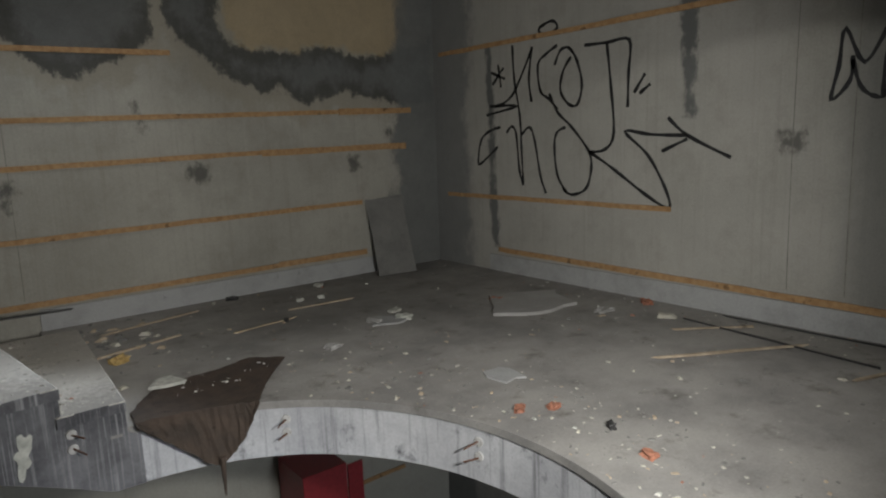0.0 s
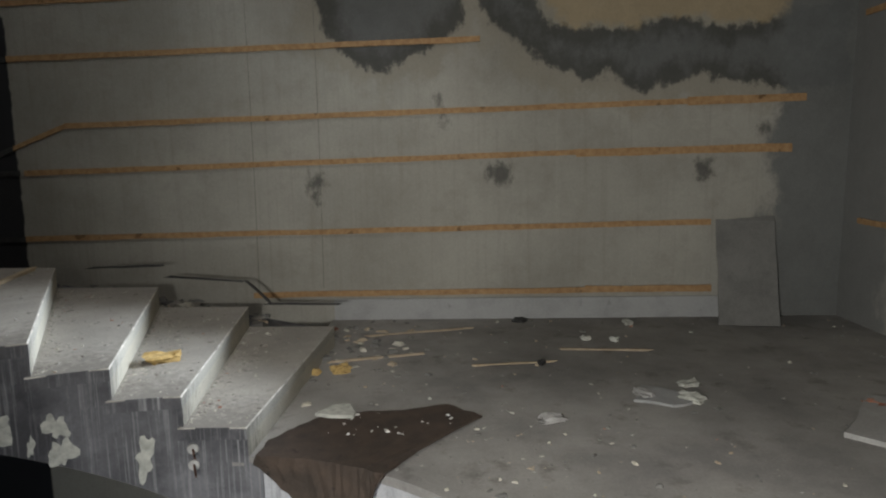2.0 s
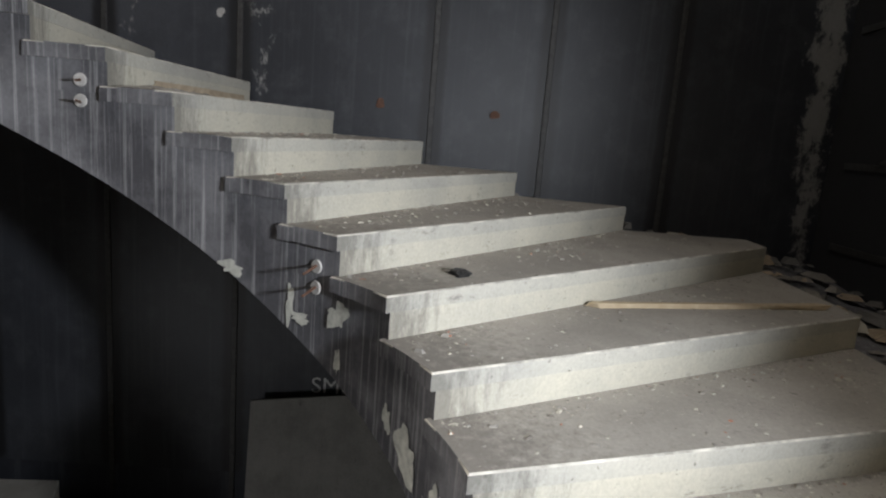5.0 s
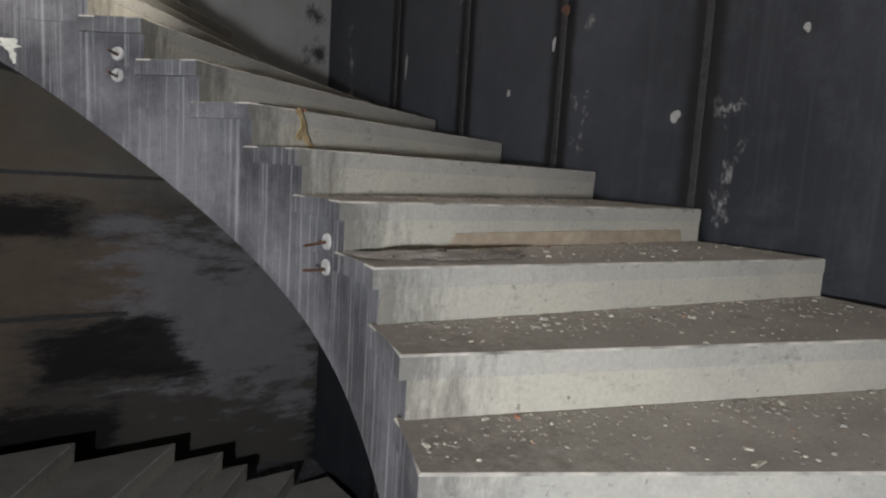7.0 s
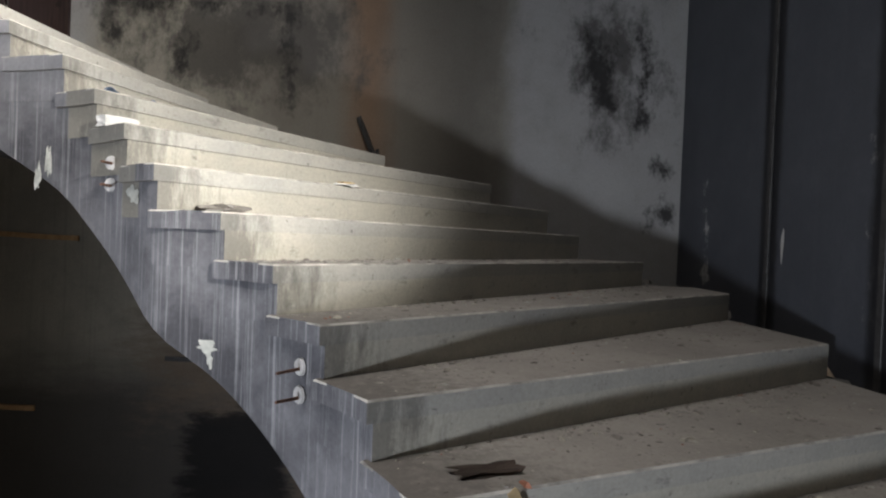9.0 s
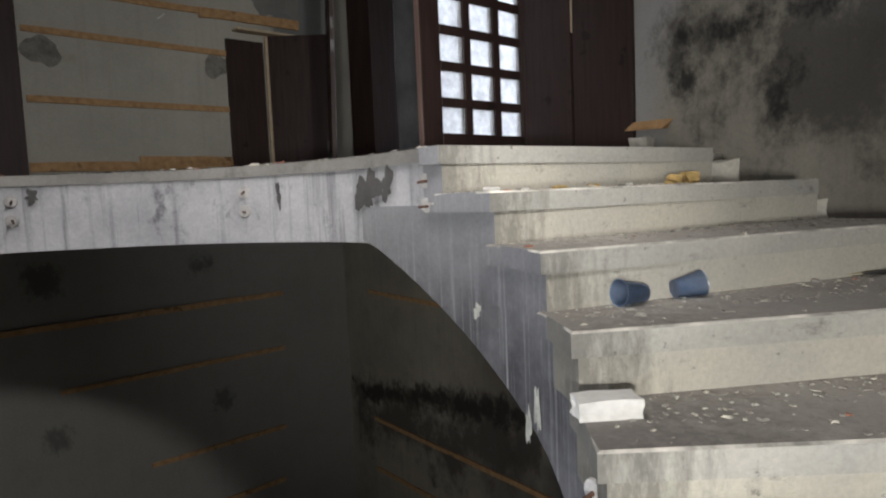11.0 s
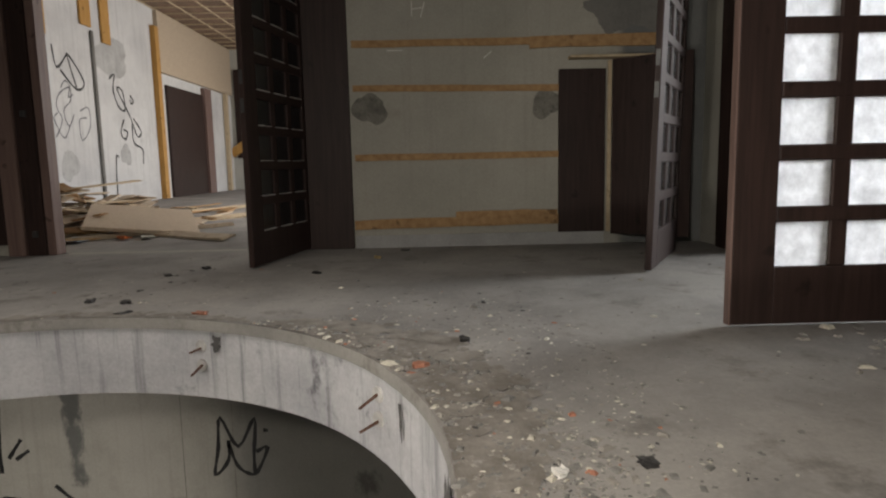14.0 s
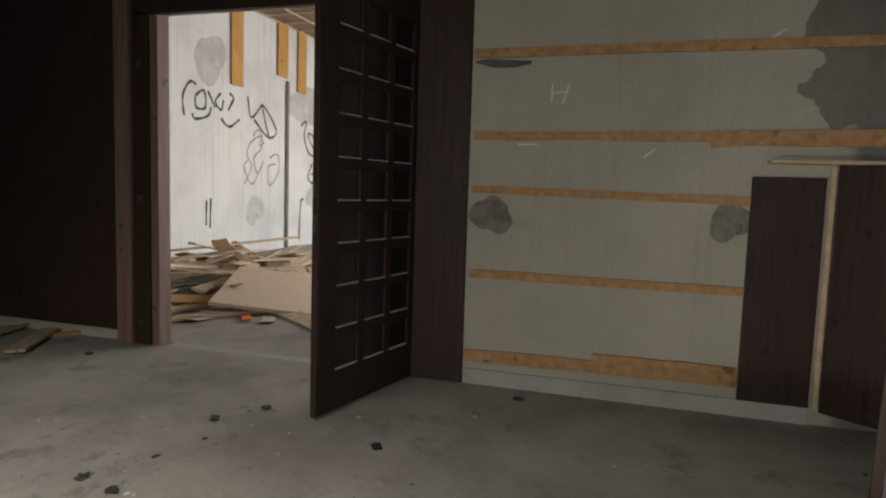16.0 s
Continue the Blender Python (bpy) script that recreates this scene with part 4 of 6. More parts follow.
coat(wall_west, "x", WEST, 0.0015, (SOUTH - 0.1, NORTH), (-1.6, 5.0), TARCOAT, {
    # a paler bluish zone, high on the southern part
    "pale_zone": [[(-2.4, 1.6), (1.2, 1.6), (2.0, 5.0), (-2.4, 5.0)]],
    "peel": [[(6.2, 3.6), (6.64, 3.6), (6.64, 0.3), (6.45, 0.4), (6.35, 1.5)], [(1.02, 3.4), (1.12, 3.4), (1.1, 2.0), (1.0, 2.0)], [(-0.2, 3.2), (-0.12, 3.2), (-0.15, 2.2), (-0.2, 2.2)], [(2.0, 2.3), (2.15, 2.3), (2.12, 1.6), (2.0, 1.6)], [(-1.9, 3.2), (-1.8, 3.2), (-1.8, 2.4), (-1.95, 2.4)]],
    "seam": [[(y - 0.09, 5.0), (y + 0.09, 5.0), (y + 0.09, -1.6), (y - 0.09, -1.6)] for y in (-1.05, -0.1, 0.88, 1.9, 3.4, 4.3, 5.3)],
})
coat(wall_south, "y", SOUTH, 0.0015, (2.6, EAST), (LOW, TOP - 0.31), SOUTHCOAT, {
    "mark": [[(5.3, 1.62), (3.97, 1.8), (2.6, 1.95), (2.6, 1.72), (3.0, 1.66), (4.0, 1.6), (5.1, 1.42)]],
    "soot": [[(5.3, 1.5), (2.6, 1.7), (2.6, 1.2), (5.3, 1.0)]],
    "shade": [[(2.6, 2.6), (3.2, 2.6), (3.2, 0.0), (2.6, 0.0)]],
    **{name: [[(9, 9), (9.1, 9), (9.1, 9.1)]] for name in ("pale", "rust", "below", "earth", "smear", "burn")},
})
for x0, x1, z in ((0.9, -1.3, 0.4), (0.9, -1.9, 1.62), (0.9, -1.75, -1.2), (0.9, -2.6, -2.1)):
    batten(wall_south, "y", SOUTH, 1, x0, x1, z, z - 0.03, height=0.035, material=TARWOOD)

# panel joints and rust marks of the black wall, and the white writing on it
for y in (-1.05, -0.1, 0.88, 1.9, 3.4, 4.3, 5.3):
    part("joint_strip", box(WEST, WEST + 0.014, y - 0.022, y + 0.022, LOW, ROOF, bevel=0.004), TARWOOD, wall_west, "tarred cover strip over a panel joint")
for y, z in ((0.9, 2.9), (0.93, 3.4), (3.0, 1.62), (3.9, 1.6), (2.2, 2.9)):
    blot(wall_west, "x", WEST, 0.022, y, z, 0.07, 0.07, RUST, int(y * 10), "rust spot")
for y, z, w, h in ((0.8, 2.7, 0.03, 0.09), (0.4, 2.4, 0.03, 0.06), (-0.9, 2.7, 0.03, 0.2), (1.75, 2.2, 0.06, 0.07), (2.4, 2.6, 0.03, 0.05)):
    blot(wall_west, "x", WEST, 0.004, y, z, w, h, SLAB, int(z * 100), "pale scuff")


def chalk(text, y, z, size, wall, label):
    cu = bpy.data.curves.new("chalk_writing", "FONT")
    cu.body, cu.size = text, size
    cu.materials.append(CHALK)
    ob = new("chalk_writing", cu)
    ob.matrix_world = Matrix(((0, 0, 1, WEST + 0.004), (1, 0, 0, y), (0, 1, 0, z), (0, 0, 0, 1)))
    ob.parent = wall
    ob["label"] = label
    return ob


chalk("BOOG", 4.36, -0.9, 0.17, wall_west, "white brushed letters")
chalk("SIMG)", 4.34, -1.14, 0.17, wall_west, "white brushed letters")
chalk("STOJENJ", 4.44, -1.4, 0.19, wall_west, "white brushed letters")
chalk(". . . .", 4.7, -1.62, 0.16, wall_west, "white brushed dots")
chalk("SMRDE", 2.55, -0.82, 0.2, wall_west, "white brushed letters")
chalk("A", 3.2, -1.0, 0.17, wall_west, "white brushed letter")
for y in (3.32, 3.4, 3.6, 3.7, 3.8):
    part("chalk_bar", box(WEST, WEST + 0.004, y, y + 0.05, 2.62, 2.74), CHALK, wall_west, "white brushed mark")
CIRCLE = [[(1.5 + 0.1 * math.cos(d / 2), 3.95 + 0.16 * math.sin(d / 2)) for d in range(14)], [(1.44, 3.84), (1.5, 4.0), (1.56, 4.06)], [(1.47, 4.0), (1.54, 3.86)]]
RING = [[(5.35 + 0.09 * math.cos(d / 2), -1.32 + 0.1 * math.sin(d / 2)) for d in range(14)], [(5.29, -1.4), (5.35, -1.24), (5.41, -1.4)], [(5.31, -1.33), (5.4, -1.32)]]
writing("chalk_sign", RING, 0.016, on_wall("x", WEST, 0.004), CHALK, wall_west, "white ringed sign")
writing("chalk_sign", CIRCLE, 0.016, on_wall("x", WEST, 0.004), CHALK, wall_west, "white ringed sign")
# ---------------------------------------------------------------- doors and panelling of the upper storey
def glazed_leaf(width, height, pane_material, label, m, rows=8, cols=3, dusty=False):
    """A door leaf with small panes. Its hinge stile stands at the origin and it reaches along +x. dusty: adds strips
    painted pale as light on the ledges.
    """
    door = thing("glazed_door", label, "door", m)
    stile, lock, foot, deep, bar, cross, ph = 0.05, 0.17, 0.24, 0.04, 0.072, 0.061, 0.175
    head = height - foot - rows * ph - (rows - 1) * cross
    hung = part("stile", box(0, stile, -deep / 2, deep / 2, 0.012, height, bevel=0.004), DARKWOOD, door)
    shut = part("stile", box(width - lock, width, -deep / 2, deep / 2, 0.012, height, bevel=0.004), DARKWOOD, door)
    part("bottom_rail", box(stile, width - lock, -deep / 2, deep / 2, 0.012, foot, bevel=0.003), DARKWOOD, door)
    part("top_rail", box(stile, width - lock, -deep / 2, deep / 2, height - head, height, bevel=0.003), DARKWOOD, door)
    x0, x1, z0, z1 = stile, width - lock, foot, height - head
    pw = (x1 - x0 - bar * (cols - 1)) / cols
    for c in range(1, cols):
        x = x0 + c * (pw + bar) - bar
        part("glazing_bar", box(x, x + bar, -deep / 2 + 0.003, deep / 2 - 0.003, z0, z1, bevel=0.006), DARKWOOD, door)
    for r in range(1, rows):
        z = z0 + r * (ph + cross) - cross
        part("glazing_bar", box(x0, x1, -deep / 2 + 0.001, deep / 2 - 0.001, z, z + cross, bevel=0.006), DARKWOOD, door)
    for c in range(cols):
        for r in range(rows):
            x, z = x0 + c * (pw + bar), z0 + r * (ph + cross)
            ob = part("pane", box(x - 0.004, x + pw + 0.004, -0.003, 0.003, z - 0.004, z + ph + 0.004), pane_material, door)
            ob.visible_shadow = pane_material is not FROSTED
            if dusty:
                part("ledge", box(x, x + pw, -deep / 2 + 0.001, deep / 2 - 0.001, z, z + 0.005), LEDGE_GLINT, ob, "thin strip coloured pale as the light caught on a ledge")
    for z in (1.02, 1.2):
        part("lock_plate", box(width + 0.0005, width + 0.003, -0.012, 0.012, z, z + 0.09), STEEL, shut, "dull steel lock plate")
    for z in (0.3, height - 0.3):
        part("hinge", box(-0.012, 0.0, -0.03, -0.008, z, z + 0.1, bevel=0.003), STEEL, hung, "steel hinge")
    return door


def worn_edge(door, width):
    """Pale worn edge strip and a torn corner of veneer on a leaf."""
    part("edge_strip", box(width + 0.0005, width + 0.007, -0.02, 0.02, 0.012, 2.28), JAMBWOOD, door, "worn reddish edge strip")
    for s in (-1, 1):
        bm = bmesh.new()
        vs = [bm.verts.new((x, s * 0.0225, z)) for x, z in ((width, 1.27), (width - 0.04, 1.33), (width - 0.1, 1.36), (width - 0.17, 1.5), (width - 0.19, 1.75), (width - 0.1, 1.9), (width, 1.95))]
        bm.faces.new(vs)
        part("bare_patch", bm, OCHRE, door, "bare patch where the veneer has torn off")


def leaf_at(x, y, angle):
    return pose(x, y, TOP, 0, 0, angle)


leaf = glazed_leaf(1.0, 2.28, FROSTED, "dark-stained glazed door leaf standing open, frosted panes bright with daylight", leaf_at(2.66, -2.29, 91))
worn_edge(leaf, 1.0)
glazed_leaf(0.96, 2.28, DIMGLASS, "dark-stained glazed door leaf off its hinges, leaning by the doorway", pose(4.77, -1.85, TOP, -1.6, 0, 151.6))
glazed_leaf(0.98, 2.46, BLACKGLASS, "dark-stained glazed door leaf standing open before the rubble room", leaf_at(5.33, 0.9, 169), 9, 3, True)


def panel(x0, x1, y0, y1, z0, z1, label, name="wall_panel"):
    return tagged(part(name, box(x0, x1, y0, y1, z0, z1, bevel=0.003), DARKWOOD), label, "wall panel")


panel(EAST - 0.03, EAST, 0.53, 0.935, TOP, ROOF - 1.0, "dark-stained wall panel beside the open door")
panel(EAST - 0.03, EAST, -1.50, -1.13, TOP + 0.1, 5.13, "short dark-stained wall panel beside the battens")
p = tagged(part("wall_panel", box(0, 0.62, -0.012, 0.012, TOP + 0.08, 5.2, bevel=0.003), DARKWOOD), "short dark-stained wall panel set across the corner", "wall panel")
p.matrix_world = pose(EAST - 0.02, -1.56, 0, 0, 0, -128)
tagged(part("cover_strip", box(EAST - 0.045, EAST - 0.02, -1.545, -1.515, TOP + 0.1, 5.19, bevel=0.003), PALEWOOD), "pale edge strip between two dark panels", "strip")
tagged(part("shelf_board", box(EAST - 0.14, EAST - 0.02, -2.1, -1.2, 5.2, 5.22, bevel=0.003), PALEWOOD), "narrow pale board lying over the dark panels", "board")
panel(1.72, 2.18, SOUTH, SOUTH + 0.04, TOP, ROOF - 1.2, "tall dark-stained wall panel at the head of the stair")
panel(2.205, 2.62, SOUTH, SOUTH + 0.04, TOP, ROOF - 1.2, "tall dark-stained wall panel beside the glazed door")
tagged(part("cover_strip", box(2.182, 2.203, SOUTH, SOUTH + 0.03, TOP + 0.9, ROOF - 1.2, bevel=0.002), PALEWOOD), "pale strip in the gap between dark panels", "strip")
panel(4.67, EAST - 0.35, SOUTH, SOUTH + 0.03, TOP, ROOF - 1.2, "tall dark-stained wall panel behind the glazed door")
panel(EAST - 0.04, EAST, 3.32, 5.4, TOP + 0.09, ROOF - 1.2, "wide dark-stained wall panel north of the doorway")
panel(EAST - 0.05, EAST, 5.43, NORTH, TOP + 0.02, ROOF - 1.2, "wide dark-stained wall panel in the corner")

# frames of the two doorways
door_1 = thing("door_1", "reddish wooden door frame of the rubble room", "door frame", kind="structure")
part("jamb", box(EAST - 0.03, EAST + 0.1, DOOR_E[1] - 0.03, DOOR_E[1] + 0.04, TOP, HEAD_E, bevel=0.004), JAMBWOOD, door_1)
part("rebate", box(EAST - 0.05, EAST, DOOR_E[1] + 0.042, DOOR_E[1] + 0.19, TOP, HEAD_E, bevel=0.004), DARKWOOD, door_1)
part("architrave", box(EAST - 0.08, EAST, DOOR_E[1] + 0.192, DOOR_E[1] + 0.33, TOP, HEAD_E + 0.3, bevel=0.006), JAMBWOOD, door_1)
part("head_board", box(EAST - 0.05, EAST, 0.9, DOOR_E[1] + 0.19, HEAD_E - 0.02, HEAD_E + 0.9, bevel=0.004), DARKWOOD, door_1)
for z in (0.15, 1.1, 2.1):
    part("hinge", box(EAST - 0.075, EAST - 0.05, DOOR_E[1] + 0.09, DOOR_E[1] + 0.13, TOP + z, TOP + z + 0.05, bevel=0.004), STEEL, door_1, "steel hinge knuckle")
door_2 = thing("door_2", "dark wooden frame of the glazed double door", "door frame", kind="structure")
part("jamb", box(DOOR_S[0] - 0.04, DOOR_S[0] + 0.02, SOUTH - T, SOUTH + 0.045, TOP, HEAD, bevel=0.004), DARKWOOD, door_2)
part("jamb", box(DOOR_S[1] - 0.02, DOOR_S[1] + 0.045, SOUTH - T, SOUTH + 0.045, TOP, HEAD, bevel=0.004), DARKWOOD, door_2)
part("head_board", box(DOOR_S[0] - 0.04, DOOR_S[1] + 0.045, SOUTH - T, SOUTH + 0.048, HEAD, HEAD + 0.6, bevel=0.004), DARKWOOD, door_2)

# ---------------------------------------------------------------- the room behind the glazed door
setting("floor_south", box(1.4, 5.3, -6.2, SOUTH - T, TOP - 0.2, TOP - 0.002), FLOOR, "dusty floor behind the glazed door", "floor")
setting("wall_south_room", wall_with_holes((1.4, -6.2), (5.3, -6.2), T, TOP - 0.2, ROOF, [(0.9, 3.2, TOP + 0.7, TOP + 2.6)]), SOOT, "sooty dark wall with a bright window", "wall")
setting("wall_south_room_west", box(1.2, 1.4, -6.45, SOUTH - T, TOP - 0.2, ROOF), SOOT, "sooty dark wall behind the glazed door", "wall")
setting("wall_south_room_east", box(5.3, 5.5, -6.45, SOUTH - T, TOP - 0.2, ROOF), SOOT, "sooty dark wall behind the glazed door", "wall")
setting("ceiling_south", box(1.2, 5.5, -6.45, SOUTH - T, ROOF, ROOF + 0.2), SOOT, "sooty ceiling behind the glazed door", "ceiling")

# ---------------------------------------------------------------- the rubble room
X0, X1, Y0, Y1, CEIL = EAST + 0.1, 21.0, -0.6, 6.35, 8.1
setting("floor_east", box(EAST, X1, Y0, Y1, TOP - 0.22, TOP - 0.004), FLOOR, "dusty floor of the rubble room", "floor")
wall_room = setting("wall_room_north", box(X0, X1, Y1, Y1 + 0.2, TOP - 0.2, CEIL + 0.2), ROOMWALL, "whitish scuffed wall with sprayed lettering", "wall")
setting("wall_room_south", wall_with_holes((X0, Y0), (X1, Y0), 0.2, TOP - 0.2, CEIL + 0.2, [(3.0, 7.5, TOP + 0.8, TOP + 3.3), (9.0, 14.0, TOP + 0.8, TOP + 3.3)]), ROOMWALL, "whitish wall with wide window openings", "wall")
setting("wall_room_east", wall_with_holes((X1, Y0 - 0.2), (X1, Y1), 0.2, TOP - 0.2, CEIL + 0.2, [(1.2, 3.6, TOP + 0.5, TOP + 3.6), (5.2, 6.8, TOP + 0.05, TOP + 0.95)]), PLASTER, "end wall with bright openings", "wall")
bm = box(X0 - 0.01, X1 + 0.2, Y0 - 0.2, Y1 + 0.2, CEIL + 0.03, CEIL + 0.2)
setting("ceiling_east", bm, CEILING, "suspended ceiling with missing brown panels", "ceiling")
bm = bmesh.new()
for i in range(26):
    box(X0 + 0.45 + 0.6 * i, X0 + 0.48 + 0.6 * i, Y0, Y1, CEIL, CEIL + 0.026, bm)
for i in range(12):
    box(X0, X1, Y0 + 0.3 + 0.6 * i, Y0 + 0.33 + 0.6 * i, CEIL - 0.004, CEIL + 0.022, bm)
setting("trim_ceiling", bm, PALEWOOD, "pale bars of the suspended ceiling", "ceiling grid")
ROOM_TAGS = [
    [(9.78, 6.03), (9.75, 6.33), (9.91, 6.57), (10.07, 6.55)], [(10.04, 6.37), (10.25, 6.49), (10.29, 6.22), (10.07, 6.19), (10.04, 6.35)], [(10.35, 6.5), (10.54, 6.25)],
    [(10.69, 6.51), (10.54, 6.35), (10.69, 6.23), (10.76, 6.4)], [(10.92, 6.54), (11.04, 6.47), (10.89, 6.25), (11.0, 6.41)], [(9.97, 6.09), (10.04, 6.01), (10.35, 6.09), (10.43, 6.24)],
    [(10.69, 6.09), (10.92, 5.97), (11.21, 6.13)],
    [(11.46, 6.57), (11.56, 6.2), (11.92, 6.49)],
    [(11.65, 6.18), (12.13, 5.89), (12.4, 6.06), (11.92, 6.48), (12.13, 5.92)],
    [(13.34, 6.24), (13.56, 6.35), (13.47, 6.03), (13.64, 5.72), (13.91, 5.67), (13.85, 6.05), (13.63, 6.06), (14.11, 5.55), (14.37, 5.15), (14.57, 5.26), (14.25, 5.52)],
    [(13.82, 5.47), (13.65, 5.2), (13.81, 5.06), (13.94, 5.21), (13.77, 5.26)],
    [(14.17, 5.42), (14.19, 5.01), (14.58, 4.87), (14.55, 4.56)],
    [(10.31, 4.71), (10.3, 4.3)],
    [(10.42, 4.75), (10.4, 4.25)],
    [(13.29, 3.86), (13.36, 4.66), (13.48, 4.69)],
    [(14.18, 5.99), (14.31, 5.9), (14.22, 5.83), (14.14, 5.9)],
]
ROOM_FAINT = [
    [(11.35, 5.0), (11.58, 5.31), (11.44, 5.53), (11.56, 5.76), (11.9, 5.9), (11.89, 5.67), (11.65, 5.48), (11.77, 5.21), (11.97, 5.44)],
    [(12.17, 5.51), (12.46, 5.59), (12.47, 5.23), (12.16, 4.98), (12.13, 5.34), (12.38, 5.4)],
    [(11.62, 5.87), (11.76, 6.0), (11.9, 5.93), (11.83, 5.72), (11.99, 5.79)],
    [(11.45, 5.42), (11.34, 5.3), (11.59, 5.0), (11.82, 5.24)],
]
writing("spray_lettering", ROOM_TAGS, 0.045, on_wall("y", Y1, -0.004), SPRAY, wall_room, "black sprayed lettering")
writing("spray_lettering", ROOM_FAINT, 0.03, on_wall("y", Y1, -0.004), PENCIL, wall_room, "thin grey sprayed lettering")
for i, (x, z, w, h) in enumerate(((13.49, 6.67, 1.6, 0.7), (10.42, 7.01, 0.8, 0.8), (11.69, 4.52, 0.5, 0.6), (13.8, 4.74, 0.4, 0.5))):
    blot(wall_room, "y", Y1, -0.0025, x, z, w, h, ROOMSTAIN, 200 + i, "grey stain on the plaster")
for x, z0, w in ((11.1, 6.7, 0.33), (12.57, 7.1, 0.36), (13.3, 6.9, 0.32)):
    tagged(part("hanging_board", box(x - w / 2, x + w / 2, Y1 - 0.05, Y1 - 0.01, z0, CEIL - 0.01, bevel=0.004), OCHRE), "ochre board still hanging from the scuffed wall", "board", "boards on the room wall")
tagged(part("pipe", box(12.72, 12.8, Y1 - 0.06, Y1, TOP, 7.05, bevel=0.02), GREY), "grey vertical pipe on the scuffed wall", "pipe")
frame_1 = thing("door_3", "ochre timber frame of a far doorway", "door frame", kind="structure")
part("jamb", box(15.4, 15.6, Y1 - 0.12, Y1, TOP, CEIL - 0.4, bevel=0.004), OCHRE, frame_1)
part("jamb", box(18.4, 18.9, Y1 - 0.12, Y1, TOP, TOP + 2.9, bevel=0.004), JAMBWOOD, frame_1)
part("door_leaf", box(16.0, 18.38, Y1 - 0.06, Y1, TOP, TOP + 2.7, bevel=0.004), DARKWOOD, frame_1)
part("head_board", box(15.62, 20.9, Y1 - 0.1, Y1, TOP + 2.95, CEIL - 0.02, bevel=0.004), BEIGE, frame_1)
part("post", box(20.2, 20.35, Y1 - 0.14, Y1 - 0.02, TOP, TOP + 2.94, bevel=0.004), PALEWOOD, frame_1)
tagged(part("dark_board", box(X1 - 0.06, X1 - 0.01, 4.4, 6.2, TOP + 1.0, CEIL - 0.6, bevel=0.004), DARKWOOD), "dark board closing the upper part of a far opening", "board")
b = tagged(part("plank", box(-1.4, 1.4, -0.02, 0.02, -0.14, 0.14, bevel=0.004), OCHRE), "ochre plank nailed slantwise over a dark board", "plank")
b.matrix_world = pose(X1 - 0.1, 5.2, TOP + 1.9, 0, 33, 90)
net = thing("scaffold", "scaffold poles with green netting outside the far window", "scaffold", pose(X1 + 1.2, 0, 0))
part("netting", box(0, 0.01, 1.9, 3.6, TOP - 1.2, TOP + 4.2), NET, net, "green debris netting")
for y in (0.8, 1.85, 2.9):
    part("pole", box(-0.05, 0.0 - 0.002, y, y + 0.05, LOW - 0.25, TOP + 4.2, bevel=0.012), STEEL, net)
for z in (0.55, 1.5, 2.4):
    part("ledger", box(-0.1, -0.052, -1, 6, TOP + z, TOP + z + 0.05, bevel=0.012), STEEL, net)
setting("ground", box(-150, 400, -300, 300, LOW - 0.5, LOW - 0.25), GRASS, "rough ground outside the building", "ground")


# heap of boards
def slat(length, width, thick, rnd, bend=0.0):
    bm = box(-length / 2, length / 2, -width / 2, width / 2, -thick / 2, thick / 2)
    bmesh.ops.subdivide_edges(bm, edges=[e for e in bm.edges if abs((e.verts[0].co - e.verts[1].co).x) > length * 0.9], cuts=3)
    for v in bm.verts:
        v.co.z += bend * (v.co.x / length) ** 2 + rnd.uniform(-0.002, 0.002)
        v.co.y += rnd.uniform(-0.006, 0.006)
        if abs(v.co.x) > length * 0.45:
            v.co.x += rnd.uniform(-0.05, 0.05)
    return bm


rnd = random.Random(5)
heap = thing("board_heap", "heap of broken boards and slats on the floor", "debris heap", pose(8.2, 4.3, TOP))
for i in range(120):
    long, wide = rnd.uniform(0.4, 1.9), rnd.uniform(0.04, 0.22)
    x, y = rnd.gauss(0, 1.5), rnd.gauss(0.1, 0.75)
    high = max(0.02, 0.42 * math.exp(-(x / 1.7) ** 2 - ((y - 0.4) / 0.8) ** 2) * rnd.uniform(0.2, 1.2))
    ob = part("board", slat(long, wide, 0.02, rnd, rnd.uniform(-0.05, 0.1)), rnd.choice((OLDWOOD, OLDWOOD, PALEWOOD, BEIGE, PINE)), heap)
    ob.matrix_local = pose(x, y, high, rnd.uniform(-14, 14), rnd.uniform(-12, 12) * (high > 0.05), rnd.uniform(-40, 60))
big = tagged(part("fallen_panel", box(-0.75, 0.75, -0.55, 0.55, -0.02, 0.02, bevel=0.004), BEIGE), "large pale chipboard panel lying on the heap", "panel")
big.matrix_world = pose(7.35, 3.15, TOP + 0.13, 7, -6, 24)
for i, (x, y, w, mat, label) in enumerate(((6.55, 3.0, 0.5, ORANGE, "orange plastic strip on the floor"), (6.35, 3.35, 0.45, BLUEGREY, "crumpled blue-grey sheet on the floor"), (6.9, 2.6, 0.3, FLAKE, "crumpled white paper on the floor"), (6.45, 2.7, 0.22, FLAKE, "torn white paper on the floor"))):
    ob = tagged(part("scrap", slat(w, w * (0.15 if i == 0 else 0.55), 0.012, rnd, 0.06), mat), label, "scrap")
    ob.matrix_world = pose(x, y, TOP + 0.01, 0, 0, rnd.uniform(-30, 40))
edge_board = tagged(part("edge_board", slat(2.4, 0.07, 0.04, rnd), OLDWOOD), "long slat lying before the heap", "board")
edge_board.matrix_world = pose(6.75, 3.0, TOP + 0.02, 0, 0, -35)


